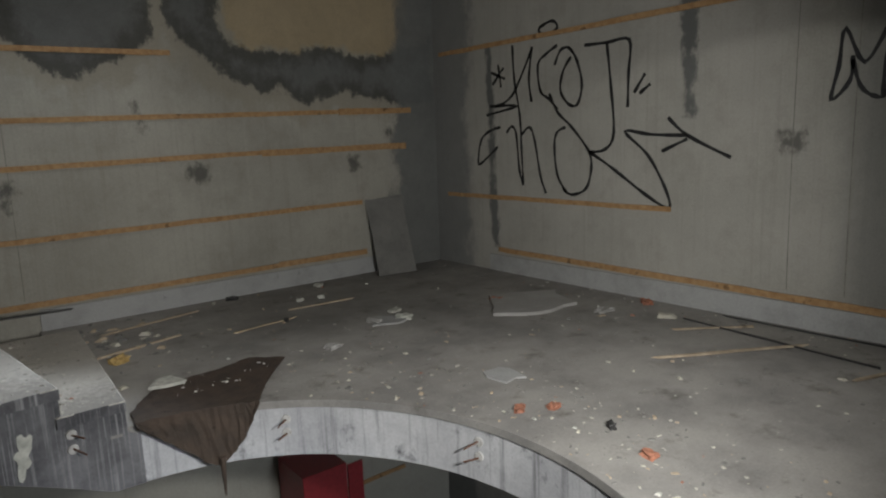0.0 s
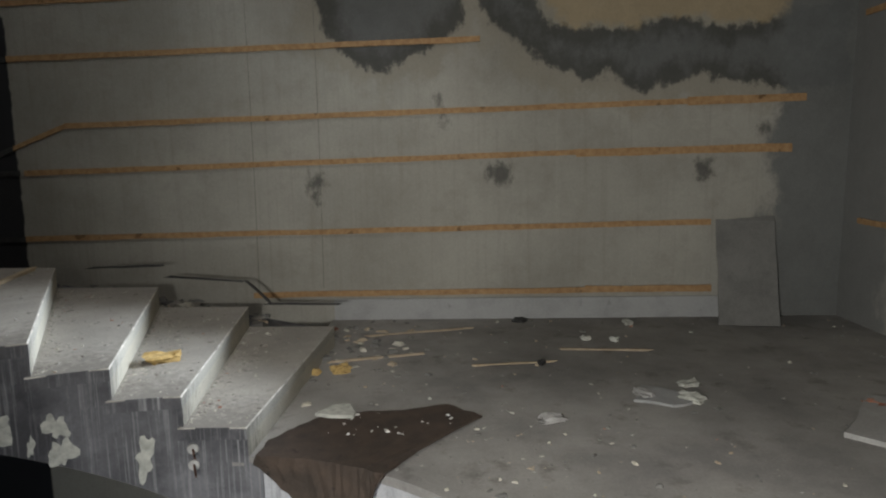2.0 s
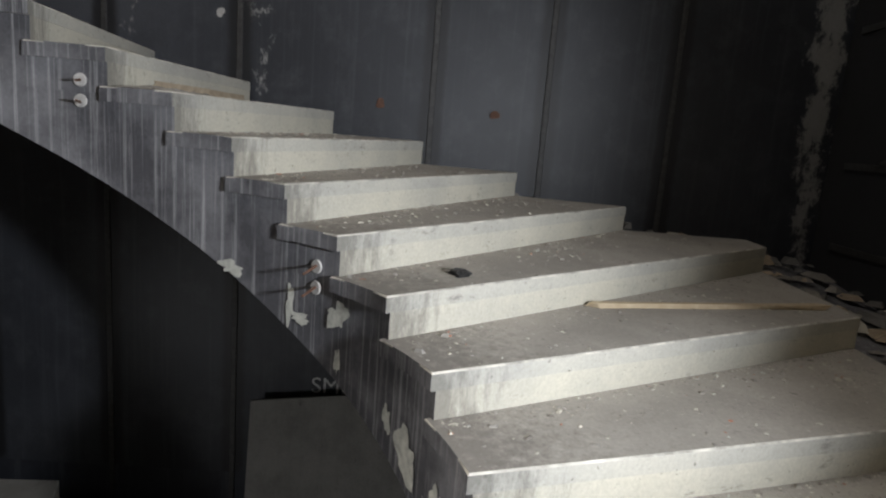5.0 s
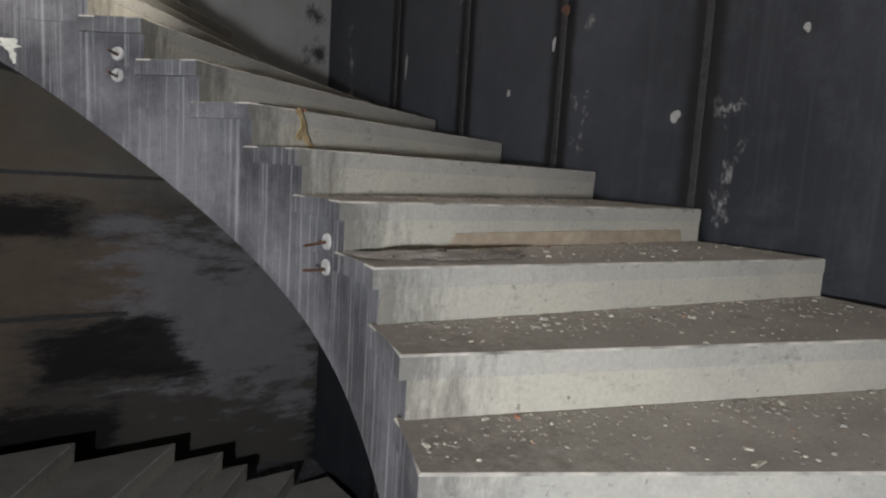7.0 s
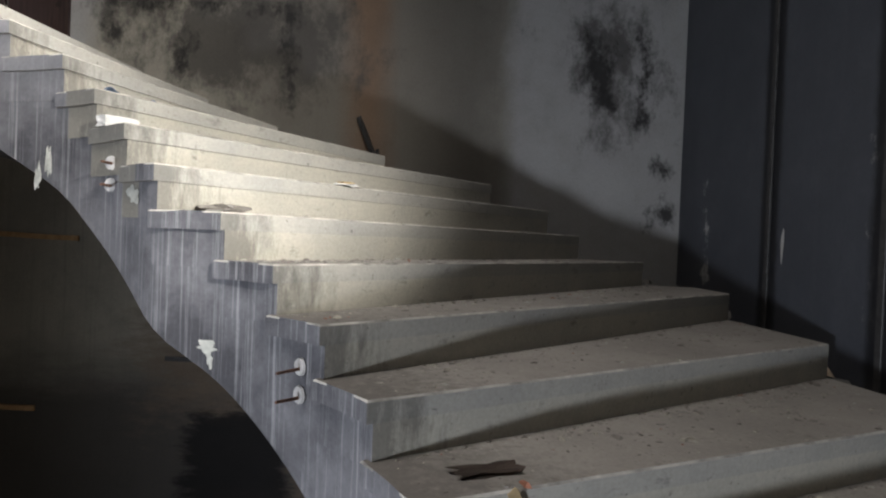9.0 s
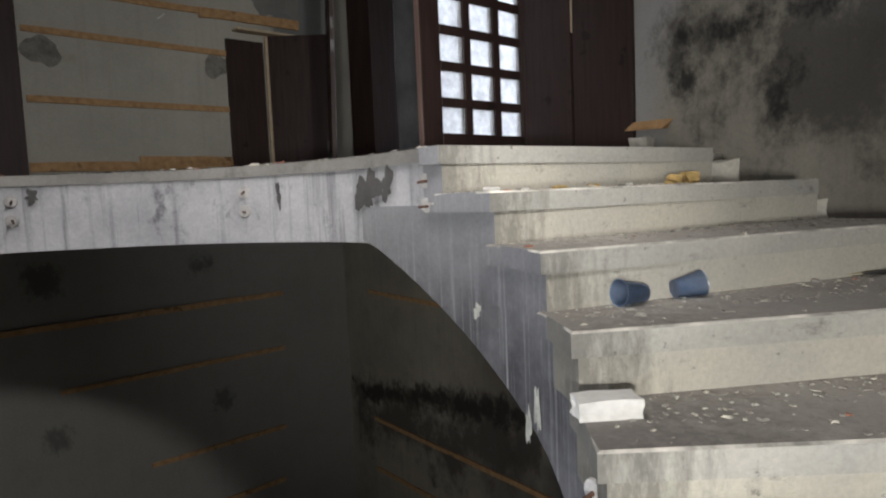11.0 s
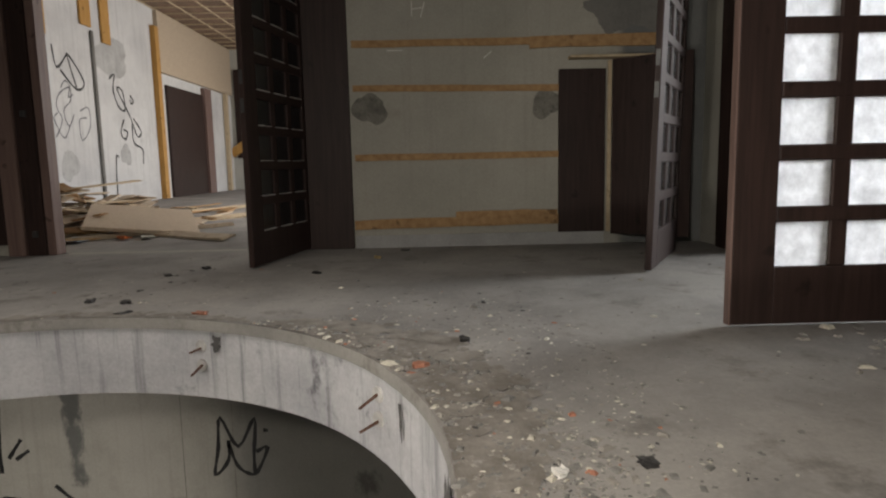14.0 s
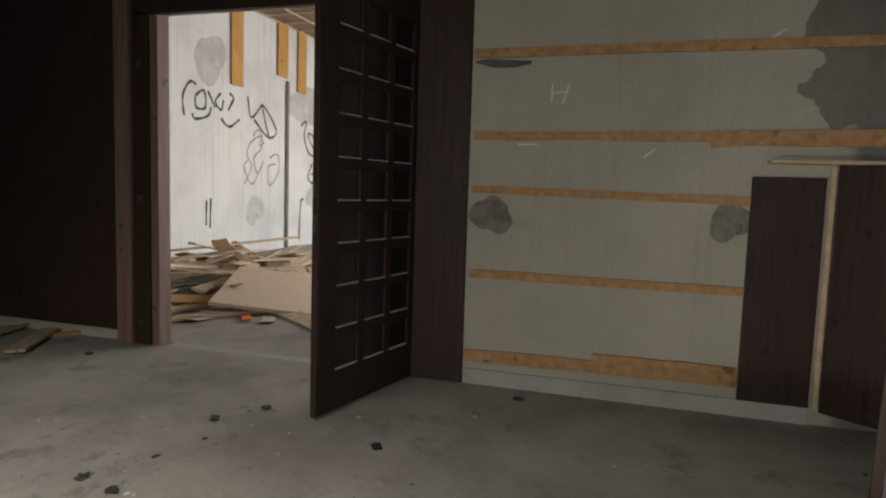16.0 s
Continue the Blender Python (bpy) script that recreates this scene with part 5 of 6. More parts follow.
# ---------------------------------------------------------------- railing anchors left in the stair's edge
def anchor(deg, radius, z, tilt):
    """Two white washers with bent iron rods, one above the other."""
    p = WELL + ray_at(deg) * radius
    a = thing("railing_anchor", "pair of white washers with rusty iron rods in the concrete edge", "anchor", Matrix.Translation((*p, z)) @ pose(0, 0, 0, 0, 0, deg + 180), "anchors along the stair edge")
    rnd = random.Random(int(deg))
    for dz in (0.0, -0.09):
        bm = bmesh.new()
        bmesh.ops.create_cone(bm, cap_ends=True, segments=16, radius1=0.03, radius2=0.027, depth=0.008, matrix=Matrix.Translation((0.004, 0, dz)) @ pose(0, 0, 0, 0, 90, 0))
        washer = part("washer", bm, WASHER, a, "pale washer")
        bm = bmesh.new()
        bmesh.ops.create_cone(bm, cap_ends=True, segments=8, radius1=0.006, radius2=0.005, depth=0.11, matrix=pose(0.055, 0.02 * tilt, dz - 0.004, 0, 90 + rnd.uniform(-6, 10), 20 * tilt))
        part("rod", bm, RUST, washer, "rusty iron rod")
    return a


anchor(96.5, radius_at(96.5) - 0.001, 0.05, 1)
for k in (6, 10, 14, 18):
    d = turn_of(k) + 4
    anchor(d, radius_at(d) - 0.001, k * RISE - 0.15, 1)
for d in (285.6, 311.5, 336, 361, 387):
    anchor(d, radius_at(d) + 0.008, TOP - 0.12, 1)
for d in (58, 15, -28):
    anchor(d, radius_low(d) + 0.008, -0.13, -1)


# peeled paint on the stair's side
def peel(deg, z, w, h, seed, material, label="patch where the paint has peeled"):
    rnd = random.Random(seed)
    bm = bmesh.new()
    vs = []
    for i in range(30):
        a = 2 * math.pi * i / 30
        r = 1 + 0.3 * math.sin(2 * a + seed) + 0.2 * math.sin(5 * a + 2 * seed) + rnd.uniform(-0.14, 0.14)
        d = deg + math.degrees(w / 2 * r * math.cos(a) / radius_at(deg))
        vs.append(bm.verts.new((*(WELL + ray_at(d) * (radius_at(d) - 0.003)), z + h / 2 * r * math.sin(a))))
    bm.faces.new(vs)
    return part("flake", bm, material, stair, label)


for i, (d, z, w, h) in enumerate(((124, 0.3, 0.13, 0.19), (116.2, 0.24, 0.09, 0.14), (115.6, 0.1, 0.1, 0.16), (138.9, 0.69, 0.11, 0.11), (147.5, 0.68, 0.05, 0.14), (145.6, 0.63, 0.12, 0.04), (157.7, 0.79, 0.12, 0.06), (128.3, 0.38, 0.045, 0.12), (138.6, 0.5, 0.03, 0.12), (119.6, 0.16, 0.03, 0.1), (104, 0.02, 0.09, 0.2), (236, 2.24, 0.09, 0.04), (235.6, 2.2, 0.03, 0.06), (250.2, 2.78, 0.09, 0.07), (269.4, 2.93, 0.03, 0.16), (271, 2.86, 0.03, 0.12), (278.6, 3.17, 0.04, 0.05))):
    peel(d, z, w, h, i, FLAKE)
for i, (d, z, w, h) in enumerate(((294.5, 3.6, 0.13, 0.17), (291.5, 3.62, 0.07, 0.12), (334, 3.64, 0.06, 0.06), (307, 3.6, 0.03, 0.1))):
    peel(d, z, w, h, 40 + i, SOOT, "dark damp stain on the concrete edge")

# ---------------------------------------------------------------- loose things
# blue plastic cups on the stair
def cup(m):
    c = thing("plastic_cup", "translucent blue plastic cup lying on its side on a step", "cup", m, "cups on the stair")
    bm = bmesh.new()
    rows = []
    for z, r in ((0, 0.026), (0.004, 0.027), (0.09, 0.037), (0.094, 0.0395), (0.096, 0.037), (0.089, 0.0357), (0.006, 0.025)):
        rows.append([bm.verts.new((r * math.cos(2 * math.pi * i / 24), r * math.sin(2 * math.pi * i / 24), z)) for i in range(24)])
    for r, s in zip(rows, rows[1:]):
        for i in range(24):
            bm.faces.new((r[i], r[(i + 1) % 24], s[(i + 1) % 24], s[i]))
    bm.faces.new(rows[0])
    bm.faces.new(rows[-1][::-1])
    part("body", bm, BLUE, c)
    return c


def lying(x, y, z, way):
    return Matrix.Translation((x, y, z)) @ Vector(way).to_track_quat("Z", "Y").to_matrix().to_4x4()


cup(lying(0.40, -0.30, 19 * RISE + 0.03, (0.22, 0.97, 0.1)))
cup(lying(0.37, -0.41, 19 * RISE + 0.03, (-0.42, -0.9, 0.12)))


def lump(name, label, category, size, at, turn, material, seed, rough=0.18, group=""):
    """A broken block of uneven outline, lying on its support."""
    rnd = random.Random(seed)
    bm = box(-size[0] / 2, size[0] / 2, -size[1] / 2, size[1] / 2, 0, size[2])
    bmesh.ops.subdivide_edges(bm, edges=bm.edges[:], cuts=2, use_grid_fill=True)
    for v in bm.verts:
        f = 1 + rnd.uniform(-rough, rough)
        v.co.x, v.co.y = v.co.x * f, v.co.y * (1 + rnd.uniform(-rough, rough))
        if v.co.z > 0.001:
            v.co.z *= 1 + rnd.uniform(-rough, rough * 0.5)
    ob = tagged(part(name, bm, material), label, category, group)
    ob.matrix_world = pose(*at, 0, 0, turn)
    return ob


lump("plaster_block", "white block of plaster lying on the edge of a step", "block", (0.14, 0.075, 0.045), (0.21, 0.15, 18 * RISE), 55, WHITE, 1, 0.07)
lump("foam_piece", "yellow piece of foam lying on a step", "foam", (0.06, 0.055, 0.045), (0.85, -1.26, 21 * RISE), 10, FOAM, 2, 0.3, "foam pieces")
lump("foam_piece", "yellow piece of foam lying on a step", "foam", (0.06, 0.05, 0.05), (0.84, -1.36, 21 * RISE), 60, FOAM, 3, 0.3, "foam pieces")
lump("foam_piece", "flat yellow scrap of foam against a riser", "foam", (0.045, 0.028, 0.014), (0.965, -0.62, 21 * RISE), 80, FOAM, 5, 0.3, "foam pieces")
lump("foam_piece", "flat yellow scrap of foam against a riser", "foam", (0.04, 0.028, 0.016), (0.945, -0.8, 21 * RISE), 85, FOAM, 6, 0.3, "foam pieces")
lump("plaster_chip", "white plaster chip lying on a step", "chip", (0.024, 0.018, 0.012), (0.78, -0.81, 21 * RISE), 20, WHITE, 7, 0.25, "plaster chips")
lump("plaster_chip", "long white plaster chip lying on a step", "chip", (0.055, 0.017, 0.016), (1.0, -0.29, 21 * RISE), 50, WHITE, 8, 0.2, "plaster chips")
lump("plaster_chip", "small white plaster chip lying on a step", "chip", (0.022, 0.016, 0.009), (0.9, -0.36, 21 * RISE), 10, WHITE, 9, 0.25, "plaster chips")
lump("plaster_chip", "white plaster chip on the crumbled landing edge", "chip", (0.035, 0.028, 0.013), (1.465, -0.4, TOP), 10, WHITE, 10, 0.3, "plaster chips")
lump("plaster_chip", "dark glass-like chip on the landing", "chip", (0.04, 0.035, 0.012), (1.5, -0.6, TOP), 10, TARWOOD, 11, 0.3, "plaster chips")
lump("foam_piece", "yellow piece of foam on the foot of the stair", "foam", (0.12, 0.08, 0.06), (0.95, 5.1, 0), 30, FOAM, 4, 0.3, "foam pieces")
lump("foam_piece", "yellow crumpled insulation on a step", "foam", (0.18, 0.12, 0.05), (0.02, 4.35, 2 * RISE), 30, FOAM, 14, 0.35, "foam pieces")
lump("foam_piece", "yellowed crumpled insulation lying along a step", "foam", (0.36, 0.08, 0.035), (-0.1, -1.38, 19 * RISE), 72, PALEFOAM, 15, 0.35, "foam pieces")
lump("foam_piece", "yellowed strip of insulation lying on a step", "foam", (0.24, 0.05, 0.018), (0.2, -1.08, 19 * RISE), 66, PALEFOAM, 17, 0.4, "foam pieces")
lump("foam_piece", "yellow scrap of foam beside a pale sheet on a step", "foam", (0.07, 0.05, 0.025), (-0.7, -0.28, 17 * RISE), 30, FOAM, 18, 0.35, "foam pieces")
lump("plaster_chunk", "pale broken plaster heap on a step", "chunk", (0.16, 0.11, 0.03), (-0.3, 0.38, 16 * RISE), 35, CRUMBLED, 19, 0.35)
lump("dirt_clod", "dark clod of dirt on a step", "clod", (0.09, 0.06, 0.025), (-0.97, 3.65, 5 * RISE), 30, TARWOOD, 20, 0.4)
for i, (x, y, s, z) in enumerate(((2.28, -2.12, (0.22, 0.1, 0.06), TOP), (1.95, -2.12, (0.22, 0.11, 0.09), TOP), (1.62, -2.2, (0.12, 0.1, 0.13), TOP), (1.1, -1.84, (0.18, 0.14, 0.12), 21 * RISE), (0.72, -1.86, (0.36, 0.12, 0.06), 20 * RISE), (0.98, -1.84, (0.22, 0.24, 0.2), 21 * RISE - 0.09), (0.62, -1.84, (0.26, 0.22, 0.18), 20 * RISE - 0.1), (0.2, -1.86, (0.2, 0.2, 0.14), 19 * RISE - 0.1))):
    lump("stone_block", "pale broken building block on the landing by the dark panels" if i < 3 else "pale broken block at the wall end of a step", "block", s, (x, y, z), 8 * i - 12, RISER, 30 + i, 0.08, "blocks by the panels")
tagged(part("tin", box(2.22, 2.38, -2.16, -2.08, TOP + 0.062, TOP + 0.12, bevel=0.02), TIN), "crushed patterned tin on a broken block", "tin")


def stick(name, label, a, b, w, h, material, seed=1, category="stick"):
    """A sawn stick from a to b."""
    a, b = Vector(a), Vector(b)
    rnd = random.Random(seed)
    ob = tagged(part(name, slat((b - a).length, w, h, rnd), material), label, category)
    d = (b - a).normalized()
    side = Vector((0, 0, 1)).cross(d).normalized()
    up = d.cross(side)
    m = Matrix((d, side, up)).transposed().to_4x4()
    ob.matrix_world = Matrix.Translation((a + b) / 2) @ m
    return ob


stick("lath", "thin dark lath lying on a step", (0.1, -1.15, 19 * RISE + 0.012), (-0.12, -1.62, 19 * RISE + 0.012), 0.015, 0.01, TARWOOD, 21, "lath")
stick("stick", "pale wooden stick lying on a step", (-1.25, 4.32, 4 * RISE + 0.014), (-1.58, 5.6, 4 * RISE + 0.014), 0.04, 0.025, PALEWOOD)
stick("plank", "weathered plank lying at the back of a step", (-1.62, 2.02, 9 * RISE + 0.03), (-3.1, 2.0, 9 * RISE + 0.03), 0.06, 0.06, OLDWOOD, 2, "plank")
stick("plank", "dark charred lath leaning against the sooty wall", (-0.82, -2.14, 2.98), (-0.57, -2.26, 3.58), 0.04, 0.03, TARWOOD, 3, "lath")
stick("plank", "short dark lath end leaning against the wall", (-0.64, -2.16, 3.1), (-0.72, -2.26, 3.32), 0.035, 0.03, TARWOOD, 4, "lath")
stick("plank", "short ochre board end nailed at the panel's foot", (1.45, -2.24, TOP + 0.2), (1.72, -2.24, TOP + 0.21), 0.05, 0.05, PINE, 5, "board")
for i, (a, b) in enumerate((((0.8, 5.3, 0.01), (1.5, 5.5, 0.01)), ((1.0, 6.0, 0.01), (1.9, 6.25, 0.01)), ((2.6, 5.6, 0.01), (3.3, 5.55, 0.01)), ((4.6, 2.6, 0.01), (5.1, 2.2, 0.01)), ((4.4, 1.2, 0.01), (5.2, 0.9, 0.01)), ((3.9, 2.3, 0.012), (4.9, 1.7, 0.012)))):
    stick("lath", "thin splintered lath lying on the landing floor", a, b, 0.022, 0.014, OLDWOOD, 10 + i, "lath")
stick("leaning_board", "grey board leaning in the corner", (4.38, 6.24, 0.0), (4.45, 6.6, 0.92), 0.5, 0.02, GREY, 20, "board")


# a thin grey sheet of four corners, close to the west wall
bm = bmesh.new()
front = [bm.verts.new((-3.02 - 0.2 * (z + 2.2) / 1.5, y, z)) for y, z in ((2.1, -0.85), (3.15, -0.71), (3.7, -2.17), (2.1, -2.19))]
back = [bm.verts.new((v.co.x - 0.02, v.co.y, v.co.z)) for v in front]
bm.faces.new(front)
bm.faces.new(back[::-1])
for a in range(4):
    bm.faces.new((front[a], front[a - 1], back[a - 1], back[a]))
tagged(part("leaning_board", bm, GREY), "thin grey four-cornered sheet close to the black wall below", "board")


def flat_piece(name, label, category, outline, z, thick, material, seed):
    rnd = random.Random(seed)
    pts = []
    for (x0, y0), (x1, y1) in zip(outline, outline[1:] + outline[:1]):
        for s in (0, 0.33, 0.66):
            pts.append((x0 + (x1 - x0) * s + rnd.uniform(-0.03, 0.03), y0 + (y1 - y0) * s + rnd.uniform(-0.03, 0.03)))
    bm = prism(bmesh.new(), pts, z, z + thick)
    return tagged(part(name, bm, material), label, category)


flat_piece("plaster_slab", "broken plaster slab with white edges lying on the landing", "slab", [(3.89, 3.96), (4.16, 3.71), (4.7, 3.73), (4.94, 4.22), (4.35, 4.54)], 0.001, 0.03, SLAB, 1)
flat_piece("plaster_slab", "small flat piece of plaster on the landing", "slab", [(2.75, 2.75), (2.95, 2.7), (3.0, 2.9), (2.82, 2.98)], 0.001, 0.012, SKIRT, 2)
flat_piece("plaster_slab", "flat piece of pale plaster on the landing", "slab", [(2.9, 4.5), (3.2, 4.4), (3.3, 4.6), (3.0, 4.75)], 0.001, 0.015, SKIRT, 3)
flat_piece("plaster_slab", "white piece of plaster at the broken floor edge", "slab", [(0.96, 4.28), (1.14, 4.2), (1.2, 4.3), (1.07, 4.42)], 0.022, 0.02, FLAKE, 4)
flat_piece("paper_sheet", "pale torn sheet lying on a step", "sheet", [(-0.66, -0.16), (-0.73, -0.17), (-0.76, -0.24), (-0.69, -0.25)], 17 * RISE + 0.001, 0.006, WHITE, 5)
# rotten floor covering that hangs over the landing's edge
rot = thing("rotten_covering", "rotten dark brown floor covering hanging over the landing's edge", "floor covering")
bm = bmesh.new()
edge = [(86, 0.02), (82, 0.12), (78, 0.22), (74, 0.33), (71, 0.37), (68, 0.28), (66, 0.2), (64.5, 0.1), (63, 0.0)]
top, low = [], []
for d, drop in edge:
    p, q = WELL + ray_at(d) * (radius_low(d) - 0.02), WELL + ray_at(d) * (radius_low(d) - 0.06 - 0.05 * drop)
    top.append(bm.verts.new((*p, 0.012)))
    low.append(bm.verts.new((*q, 0.012 - drop)))
for i in range(len(top) - 1):
    bm.faces.new((top[i], top[i + 1], low[i + 1], low[i]))
far = [bm.verts.new((x, y, 0.012)) for x, y in ((0.76, 3.95), (0.86, 4.1), (0.97, 4.25), (1.2, 4.33), (1.46, 4.35), (1.72, 4.44), (1.93, 4.26), (1.76, 4.07), (1.56, 3.8))]
for i in range(len(top) - 1):
    bm.faces.new((top[i], top[i + 1], far[i + 1], far[i]))
bmesh.ops.subdivide_edges(bm, edges=bm.edges[:], cuts=3, use_grid_fill=True)
rnd = random.Random(8)
for v in bm.verts:
    v.co += Vector((rnd.uniform(-0.007, 0.007), rnd.uniform(-0.007, 0.007), rnd.uniform(0, 0.004)))
sheet = part("sheet", bm, ROTTEN, rot)
solid = sheet.modifiers.new("thickness", "SOLIDIFY")
solid.thickness, solid.offset = 0.01, 0
bm = bmesh.new()
p = WELL + ray_at(71) * (radius_low(71) - 0.085)
bmesh.ops.create_cone(bm, cap_ends=True, segments=7, radius1=0.006, radius2=0.022, depth=0.26, matrix=Matrix.Translation((*p, -0.42)))
part("tatter", bm, ROTTEN, rot, "hanging dark tatter")
# yellowed tape hanging over a riser
d = turn_of(12) - 0.4
face = lambda a, z: (*(nosing(12, TREADS, d)[0] + ray_at(smooth(12, SWING)) * (0.24 + a)), 12 * RISE + 0.003 + z)
tape = thing("peeling_tape", "yellowed tape peeling over the edge of a step", "tape")
for strand in ([(0, 0), (0.035, -0.05), (0.05, -0.11), (0.1, -0.165)], [(0.04, -0.06), (0.02, -0.1), (0.0, -0.125)]):
    ob = part("strand", ribbon(strand, 0.026, face), TAPE, tape)
    ob.modifiers.new("thickness", "SOLIDIFY").thickness = 0.004
lump("rag", "dark crumpled rag on the edge of a step", "rag", (0.16, 0.06, 0.02), (*nosing(12, TREADS, turn_of(12) + 4.0)[0] + ray_at(smooth(12, SWING)) * 0.24, 12 * RISE), 200, ROTTEN, 61, 0.4)
# red locker and pale door frame on the ground storey
locker = thing("locker", "red metal cupboard on the ground floor", "cupboard", pose(3.1, 6.2, LOW))
part("body", box(-0.35, 0.2, -0.3, 0.35, 0, 1.75, bevel=0.006), RED, locker)
part("door", box(0.205, 0.4, -0.32, -0.29, 0.03, 1.72, bevel=0.004), RED, locker)
for z in (0.95, 2.4):
    batten(wall_north, "y", NORTH, -1, -0.5, 4.6, LOW + z, LOW + z)


# ---------------------------------------------------------------- rubble
CHIP = [((-1, -1, 0), (1, -0.8, 0), (0.9, 1, 0), (-0.8, 0.9, 0), (-0.5, -0.6, 1), (0.6, -0.4, 0.8), (0.4, 0.6, 1), (-0.6, 0.5, 0.7))]
FACES = ((3, 2, 1, 0), (4, 5, 6, 7), (0, 1, 5, 4), (1, 2, 6, 5), (2, 3, 7, 6), (3, 0, 4, 7))


def rubble(name, label, spots, materials, seed):
    """Chips of plaster, brick and wood, too many to count, in one mesh. spots: x, y, z, size."""
    rnd = random.Random(seed)
    verts, faces, kinds = [], [], []
    for x, y, z, size in spots:
        a, k = rnd.uniform(0, 6.28), rnd.choices(range(len(materials)), (5, 10, 0.6, 3, 0.3)[: len(materials)])[0]
        sx, sy, sz = size * rnd.uniform(0.6, 1.5), size * rnd.uniform(0.4, 1), size * rnd.uniform(0.2, 0.7)
        base = len(verts)
        for u, v, w in CHIP[0]:
            u, v = u * sx * rnd.uniform(0.8, 1.2), v * sy * rnd.uniform(0.8, 1.2)
            verts.append((x + u * math.cos(a) - v * math.sin(a), y + u * math.sin(a) + v * math.cos(a), z - 0.001 + w * sz))
        faces += [tuple(base + i for i in f) for f in FACES]
        kinds += [k] * 6
    me = bpy.data.meshes.new(name)
    me.from_pydata(verts, [], faces)
    for m in materials:
        me.materials.append(m)
    me.polygons.foreach_set("material_index", kinds)
    return tagged(new(name, me), label, "rubble", "", "stuff")


BITS = (RISER, GREY, FLAKE, OLDWOOD, BRICK)
rnd = random.Random(11)
spots = []
for k in range(1, 22):
    a0, a1 = nosing(k, TREADS, turn_of(k) + 0.4)
    b0, b1 = nosing(k + 1, TREADS, turn_of(k + 1) - 0.3)
    clumps = [(rnd.random(), rnd.uniform(0.45, 0.95)) for i in range(7)]
    for i in range(1150):
        s, u = 1 - rnd.random() ** 2.4, 0.01 + 0.97 * rnd.random() ** 0.85
        if i % 4 == 0:
            cu, cs = rnd.choice(clumps)
            s, u = cs + rnd.gauss(0, 0.1), cu + rnd.gauss(0, 0.035)
        s, u = min(0.99, max(0.02, s)), min(0.985, max(0.01, u))
        p = (a0 + (a1 - a0) * u) * (1 - s) + (b0 + (b1 - b0) * u) * s
        spots.append((*p, k * RISE, min(0.022, 0.0022 + rnd.expovariate(400))))
rubble("step_rubble", "dust, plaster chips and splinters on the steps", spots, (RISER, CONCRETE, FLAKE, CRUMBLED, BRICK), 1)
spots = []
for k in range(2, 22):
    for i in range(50):
        d = rnd.uniform(turn_of(k), turn_of(k + 1))
        a, b = (to_walls(d, TREADS) - WELL).length + 0.02, (to_walls(d) - WELL).length - 0.05
        p = WELL + ray_at(d) * rnd.uniform(a, b)
        f = (d - turn_of(k)) / (turn_of(k + 1) - turn_of(k))
        spots.append((*p, (k + f - 1) * RISE - 0.12, rnd.uniform(0.02, 0.1)))
heap = []
for i in range(900):
    u = rnd.random()
    heap.append((-1.18 - 0.6 * u + rnd.gauss(0, 0.03), 2.13 + 0.13 * math.sin(2.6 * u) + rnd.gauss(0, 0.035), 9 * RISE + 0.008, min(0.011, 0.002 + rnd.expovariate(500))))
dirt = rubble("crumbled_dirt", "low heap of crumbled grey-brown dirt on a step", heap, (CONCRETE, CRUMBLED, RISER, CRUMBLED, BRICK), 9)
bm = bmesh.new()
rows = []
for i in range(41):
    u, row = i / 40, []
    for j in range(13):
        v = j / 6 - 1
        high = 0.028 * max(0.0, 1 - v * v) * math.sin(math.pi * min(1, max(0, u))) ** 0.6 * (0.55 + 0.45 * math.sin(9 * u + 3 * v) * math.sin(5 * v + 14 * u))
        row.append(bm.verts.new((-1.15 - 0.66 * u, 2.13 + 0.13 * math.sin(2.6 * u) + 0.09 * v * (0.8 + 0.2 * math.sin(17 * u)), 9 * RISE + 0.001 + high + rnd.uniform(0, 0.004))))
    rows.append(row)
for a, b in zip(rows, rows[1:]):
    for j in range(12):
        bm.faces.new((a[j], a[j + 1], b[j + 1], b[j]))
part("mound", bm, CRUMBLED, dirt, "low mound of dirt")
rubble("edge_rubble", "broken plaster and board pieces between the steps and the wall", spots, (CONCRETE, GREY, RISER, OLDWOOD, FOAM), 2)
spots = []
for i in range(2200):
    d = rnd.uniform(-70, 80)
    a, b = radius_low(d) + 0.03, (to_walls(d) - WELL).length - 0.06
    s = rnd.random()
    s = s * 0.25 if rnd.random() < 0.3 else 1 - 0.12 * s if rnd.random() < 0.25 else s
    spots.append((*(WELL + ray_at(d) * (a + (b - a) * s)), 0, min(0.05, 0.003 + rnd.expovariate(210))))
for i in range(120):
    spots.append((rnd.gauss(0.95, 0.35), rnd.gauss(5.6, 0.5), 0, rnd.uniform(0.01, 0.05)))
rubble("landing_rubble", "plaster chips, brick crumbs and dirt on the landing", [q for q in spots if q[1] < NORTH - 0.05], BITS, 3)
spots = []
for i in range(5200):
    d = rnd.uniform(284, 372)
    a, b = radius_at(d) + 0.02, (to_walls(d) - WELL).length - 0.06
    s = rnd.random()
    near = rnd.random() < 0.6
    if near:
        d, s = rnd.uniform(286, 326), 0.3 * rnd.random() ** 1.4
        a, b = radius_at(d) + 0.02, (to_walls(d) - WELL).length - 0.06
    spots.append((*(WELL + ray_at(d) * (a + (b - a) * s)), TOP, min(0.022, 0.0022 + rnd.expovariate(420))))
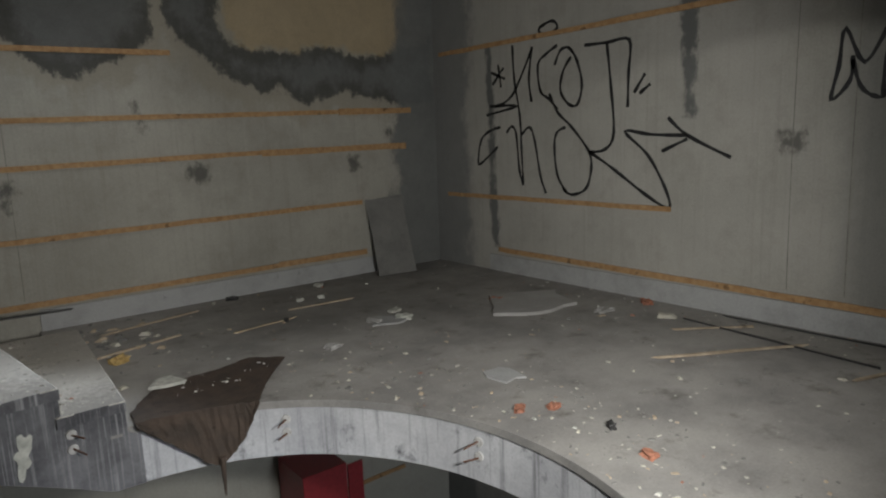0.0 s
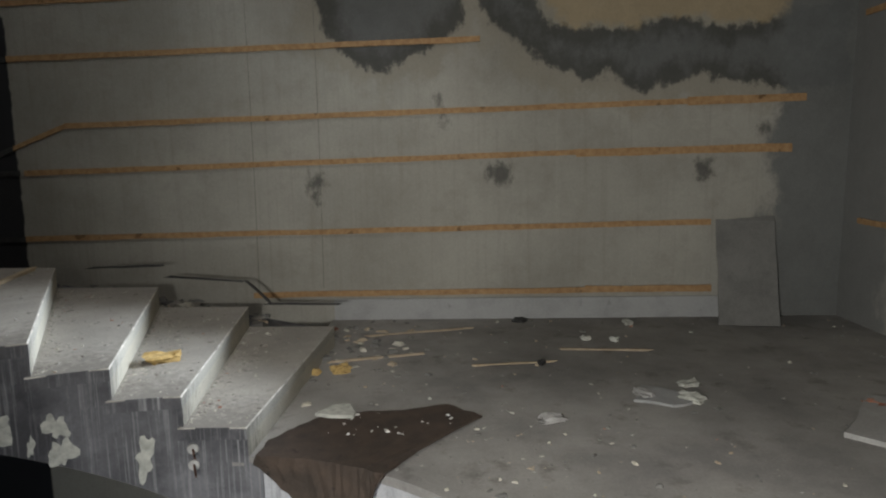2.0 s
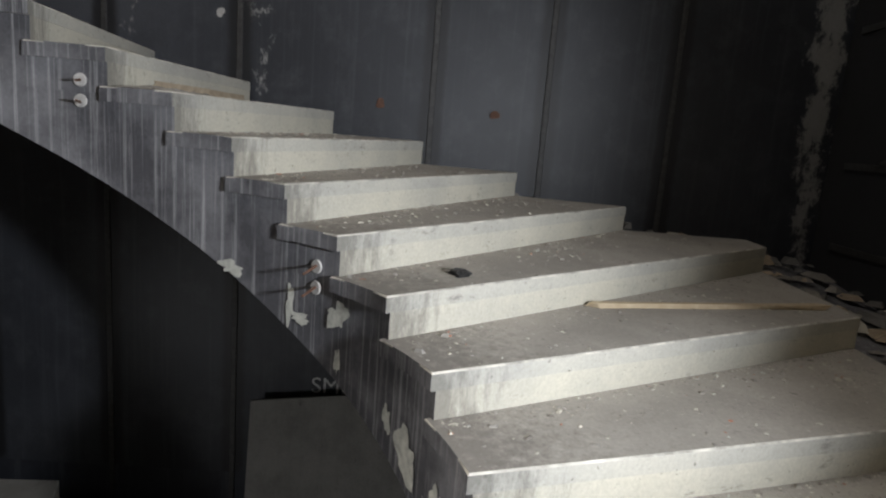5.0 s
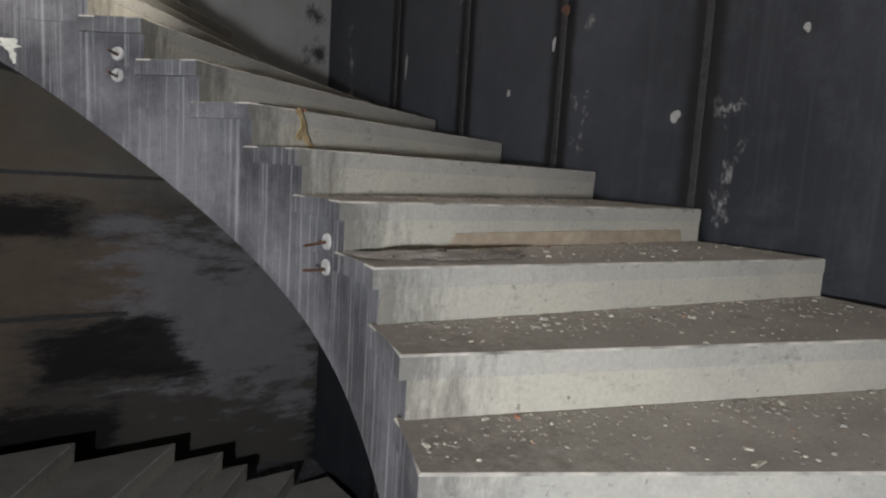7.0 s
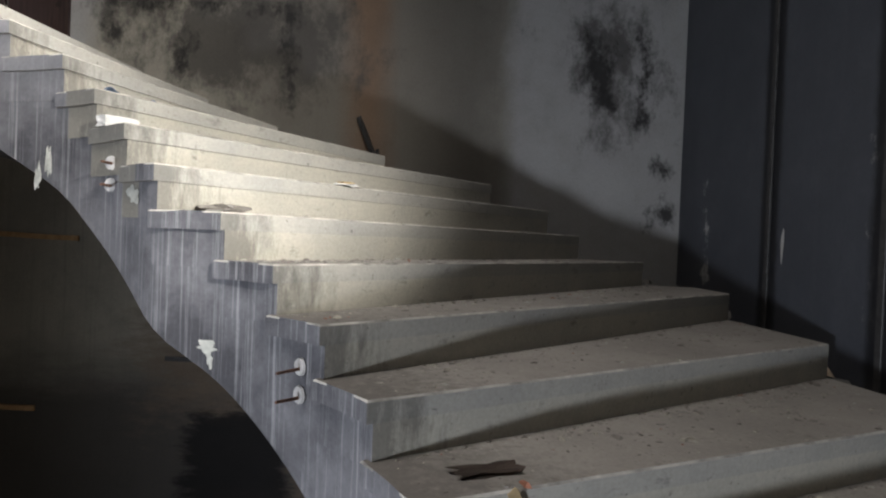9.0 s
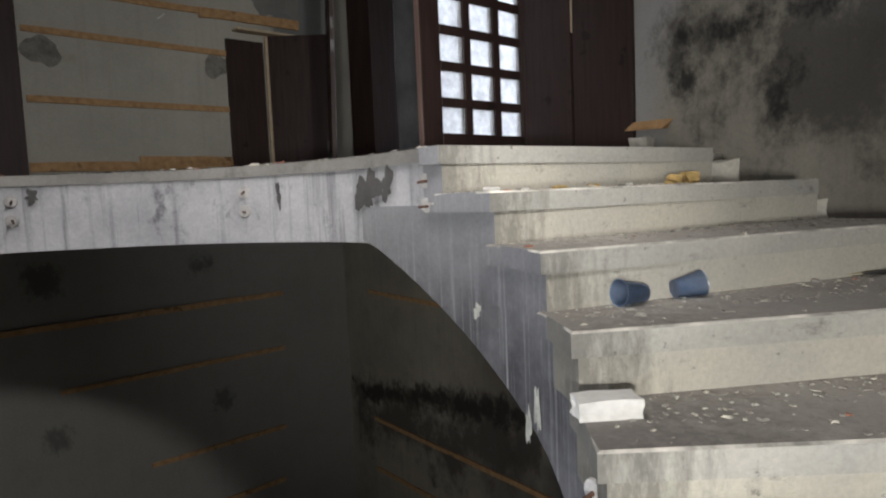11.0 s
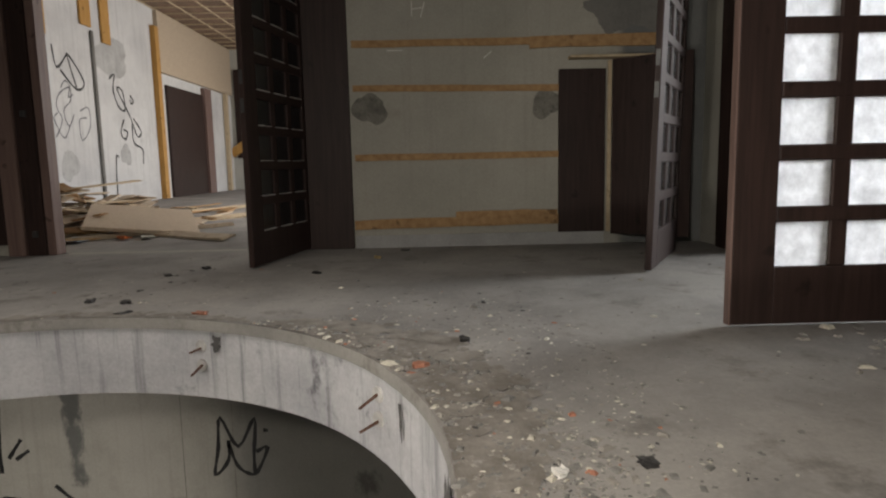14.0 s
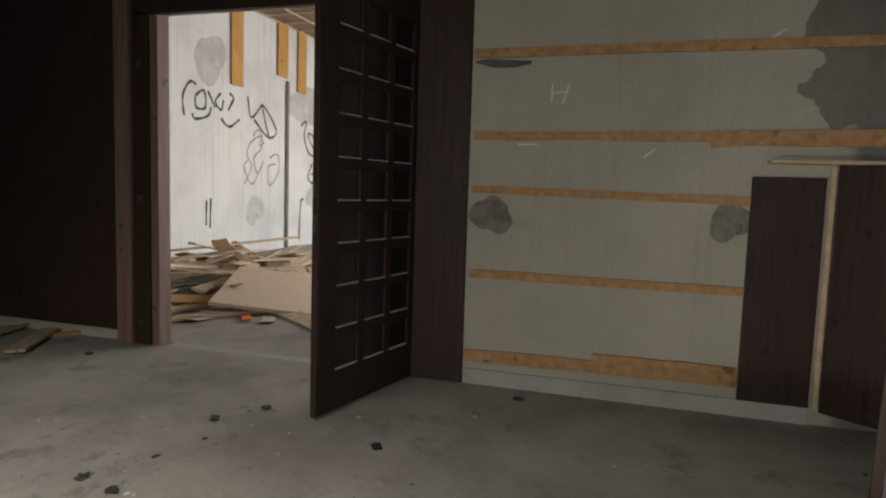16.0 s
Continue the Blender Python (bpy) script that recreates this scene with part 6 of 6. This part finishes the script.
for i in range(260):
    spots.append((rnd.uniform(1.15, 2.6), SOUTH + 0.06 + rnd.random() ** 2 * 0.8, TOP, rnd.uniform(0.005, 0.03)))
for i in range(2600):
    d = 286 + 44 * rnd.random() ** 1.3
    r = radius_at(d) + 0.015 + 0.42 * rnd.random() ** 1.6 * max(0.2, 1 - (d - 286) / 48)
    spots.append((*(WELL + ray_at(d) * r), TOP + 0.003, min(0.02, 0.002 + rnd.expovariate(330))))
rubble("upper_rubble", "crumbs and dark scraps on the upper landing", spots, (CONCRETE, GREY, TARWOOD, RISER, BRICK), 4)
rnd = random.Random(21)
for i, (x, y, w, mat, label) in enumerate(((4.69, 3.36, 0.16, SLAB, "flat grey plaster chunk on the landing floor"), (5.2, 3.25, 0.14, BRICK, "brick-red chunk by the skirting"), (3.34, 6.37, 0.1, FLAKE, "pale plaster chunk by the north wall"), (3.09, 5.84, 0.07, FLAKE, "white plaster chip on the landing floor"), (2.86, 5.88, 0.07, FLAKE, "white plaster chip on the landing floor"), (2.41, 5.24, 0.06, TARWOOD, "dark scrap on the landing floor"), (2.98, 4.62, 0.14, SLAB, "flat piece of plaster on the landing floor"), (3.25, 4.53, 0.15, FLAKE, "white-edged piece of plaster on the landing floor"), (2.34, 4.22, 0.13, SLAB, "flat piece of plaster on the landing floor"), (2.75, 1.84, 0.06, TARWOOD, "dark crumpled scrap near the landing's edge"), (4.3, 4.4, 0.11, BRICK, "reddish plaster piece near the corner"), (0.74, 5.08, 0.12, FOAM, "yellow lump of insulation at the stair's foot"))):
    lump("chunk", label, "chunk", (w, w * 0.6, 0.035), (x, y, 0), 47 * i, mat, 120 + i, 0.35)
stick("lath", "thin pale lath lying on the landing floor", (1.93, 5.2, 0.012), (2.5, 5.28, 0.012), 0.014, 0.01, PALEWOOD, 31, "lath")
stick("cable", "thin dark cable lying on the landing floor", (4.95, 2.75, 0.012), (4.75, 1.2, 0.012), 0.014, 0.012, TARWOOD, 33, "cable")
stick("cable", "thin dark cable lying along the skirting", (5.25, 2.5, 0.012), (5.25, 1.0, 0.012), 0.014, 0.012, TARWOOD, 34, "cable")
on_rot = [(rnd.uniform(1.05, 1.75), rnd.uniform(4.0, 4.3), 0.02, 0.003 + rnd.expovariate(220)) for i in range(22)]
rubble("covering_crumbs", "white crumbs strewn over the rotten covering", on_rot, (FLAKE, WHITE), 41)


def crumbled(d0, d1, deep, seed, z, parent):
    """A worn, crumbled strip of screed along the well's edge."""
    rnd = random.Random(seed)
    bm = bmesh.new()
    for i in range(int((d1 - d0) * deep * 40)):
        d = rnd.uniform(d0, d1)
        r = radius_at(d) + 0.02 + deep * rnd.random() ** 1.5 * max(0.15, math.sin(math.pi * (d - d0) / (d1 - d0)) ** 0.5)
        c, size, turn = WELL + ray_at(d) * r, rnd.uniform(0.008, 0.045), rnd.uniform(0, 6)
        vs = []
        for j in range(9):
            p = c + ray_at(turn * 57 + j * 40) * size * rnd.uniform(0.5, 1.4)
            v = p - WELL
            e = math.degrees(math.atan2(v.y, v.x)) % 360
            least = radius_at(e if e > 55 else e + 360) + 0.004
            vs.append(bm.verts.new((*(WELL + v.normalized() * max(v.length, least)), z + i * 0.000004)))
        bm.faces.new(vs)
    return part("crumbled_edge", bm, CRUMBLED, parent, "crumbled dirty strip of screed")


floor_upper = bpy.data.objects["floor_upper"]
crumbled(286.8, 328, 0.36, 5, TOP + 0.003, floor_upper)
crumbled(330, 372, 0.1, 6, TOP + 0.003, floor_upper)
for i, (x, y) in enumerate(((2.52, -0.24), (4.16, 0.62), (2.22, -0.08), (3.08, 0.96), (3.35, 1.43), (3.12, 1.33), (3.4, 1.64), (4.19, 1.57), (4.43, 1.41), (5.15, 0.11), (4.93, 3.2))):
    red = i in (2, 3)
    lump("brick_crumb" if red else "crumb", "red brick crumb on the landing" if red else "small dark scrap on the landing", "crumb", (0.06, 0.04, 0.012) if i % 2 else (0.045, 0.035, 0.018), (x, y, TOP), 30 * i, BRICK if red else TARWOOD, 60 + i, 0.35, "crumbs on the landing")
lump("crumb", "pale brass-coloured scrap on the landing", "crumb", (0.06, 0.03, 0.02), (4.76, 0.29, TOP), 30, TIN, 77, 0.3, "crumbs on the landing")
SCRATCHES = [[(0.02, 5.67), (0.02, 5.56)], [(-0.08, 5.66), (-0.05, 5.55)], [(0.02, 5.61), (-0.06, 5.62)], [(-1.16, 5.87), (-1.2, 5.91), (-1.25, 5.94)], [(0.22, 5.3), (0.1, 5.3)], [(-0.54, 5.23), (-0.6, 5.28)]]
writing("scratch", SCRATCHES, 0.008, on_wall("x", EAST, -0.004), WHITE, wall_east, "white scratch in the plaster")
for i, (a, b) in enumerate((((-1.32, 5.95, 0.64), (-0.74, 5.98, 0.65)), ((-0.68, 6.0, 0.55), (0.0, 6.0, 0.5)), ((0.0, 6.0, 0.5), (0.2, 5.98, 0.32)), ((0.18, 5.98, 0.31), (0.78, 5.98, 0.3)))):
    stick("plank", "dark torn strip of board along the wall side of the steps", a, b, 0.028, 0.014, TARWOOD, 40 + i, "board")
for i, (x, y, w, mat) in enumerate(((2.72, 2.23, 0.09, BRICK), (2.55, 2.35, 0.1, BRICK), (2.62, 1.51, 0.09, BRICK), (4.91, 2.85, 0.17, RISER), (2.37, 6.5, 0.15, TARWOOD), (3.33, 4.79, 0.15, FLAKE))):
    lump("chunk", ("red brick chunk", "red brick chunk", "red brick chunk", "pale plaster chunk", "black crumpled rag", "white plaster chunk")[i] + " on the landing floor", "chunk", (w * 0.8, w * 0.55, 0.03), (x, y, 0), 40 * i, mat, 90 + i, 0.3)
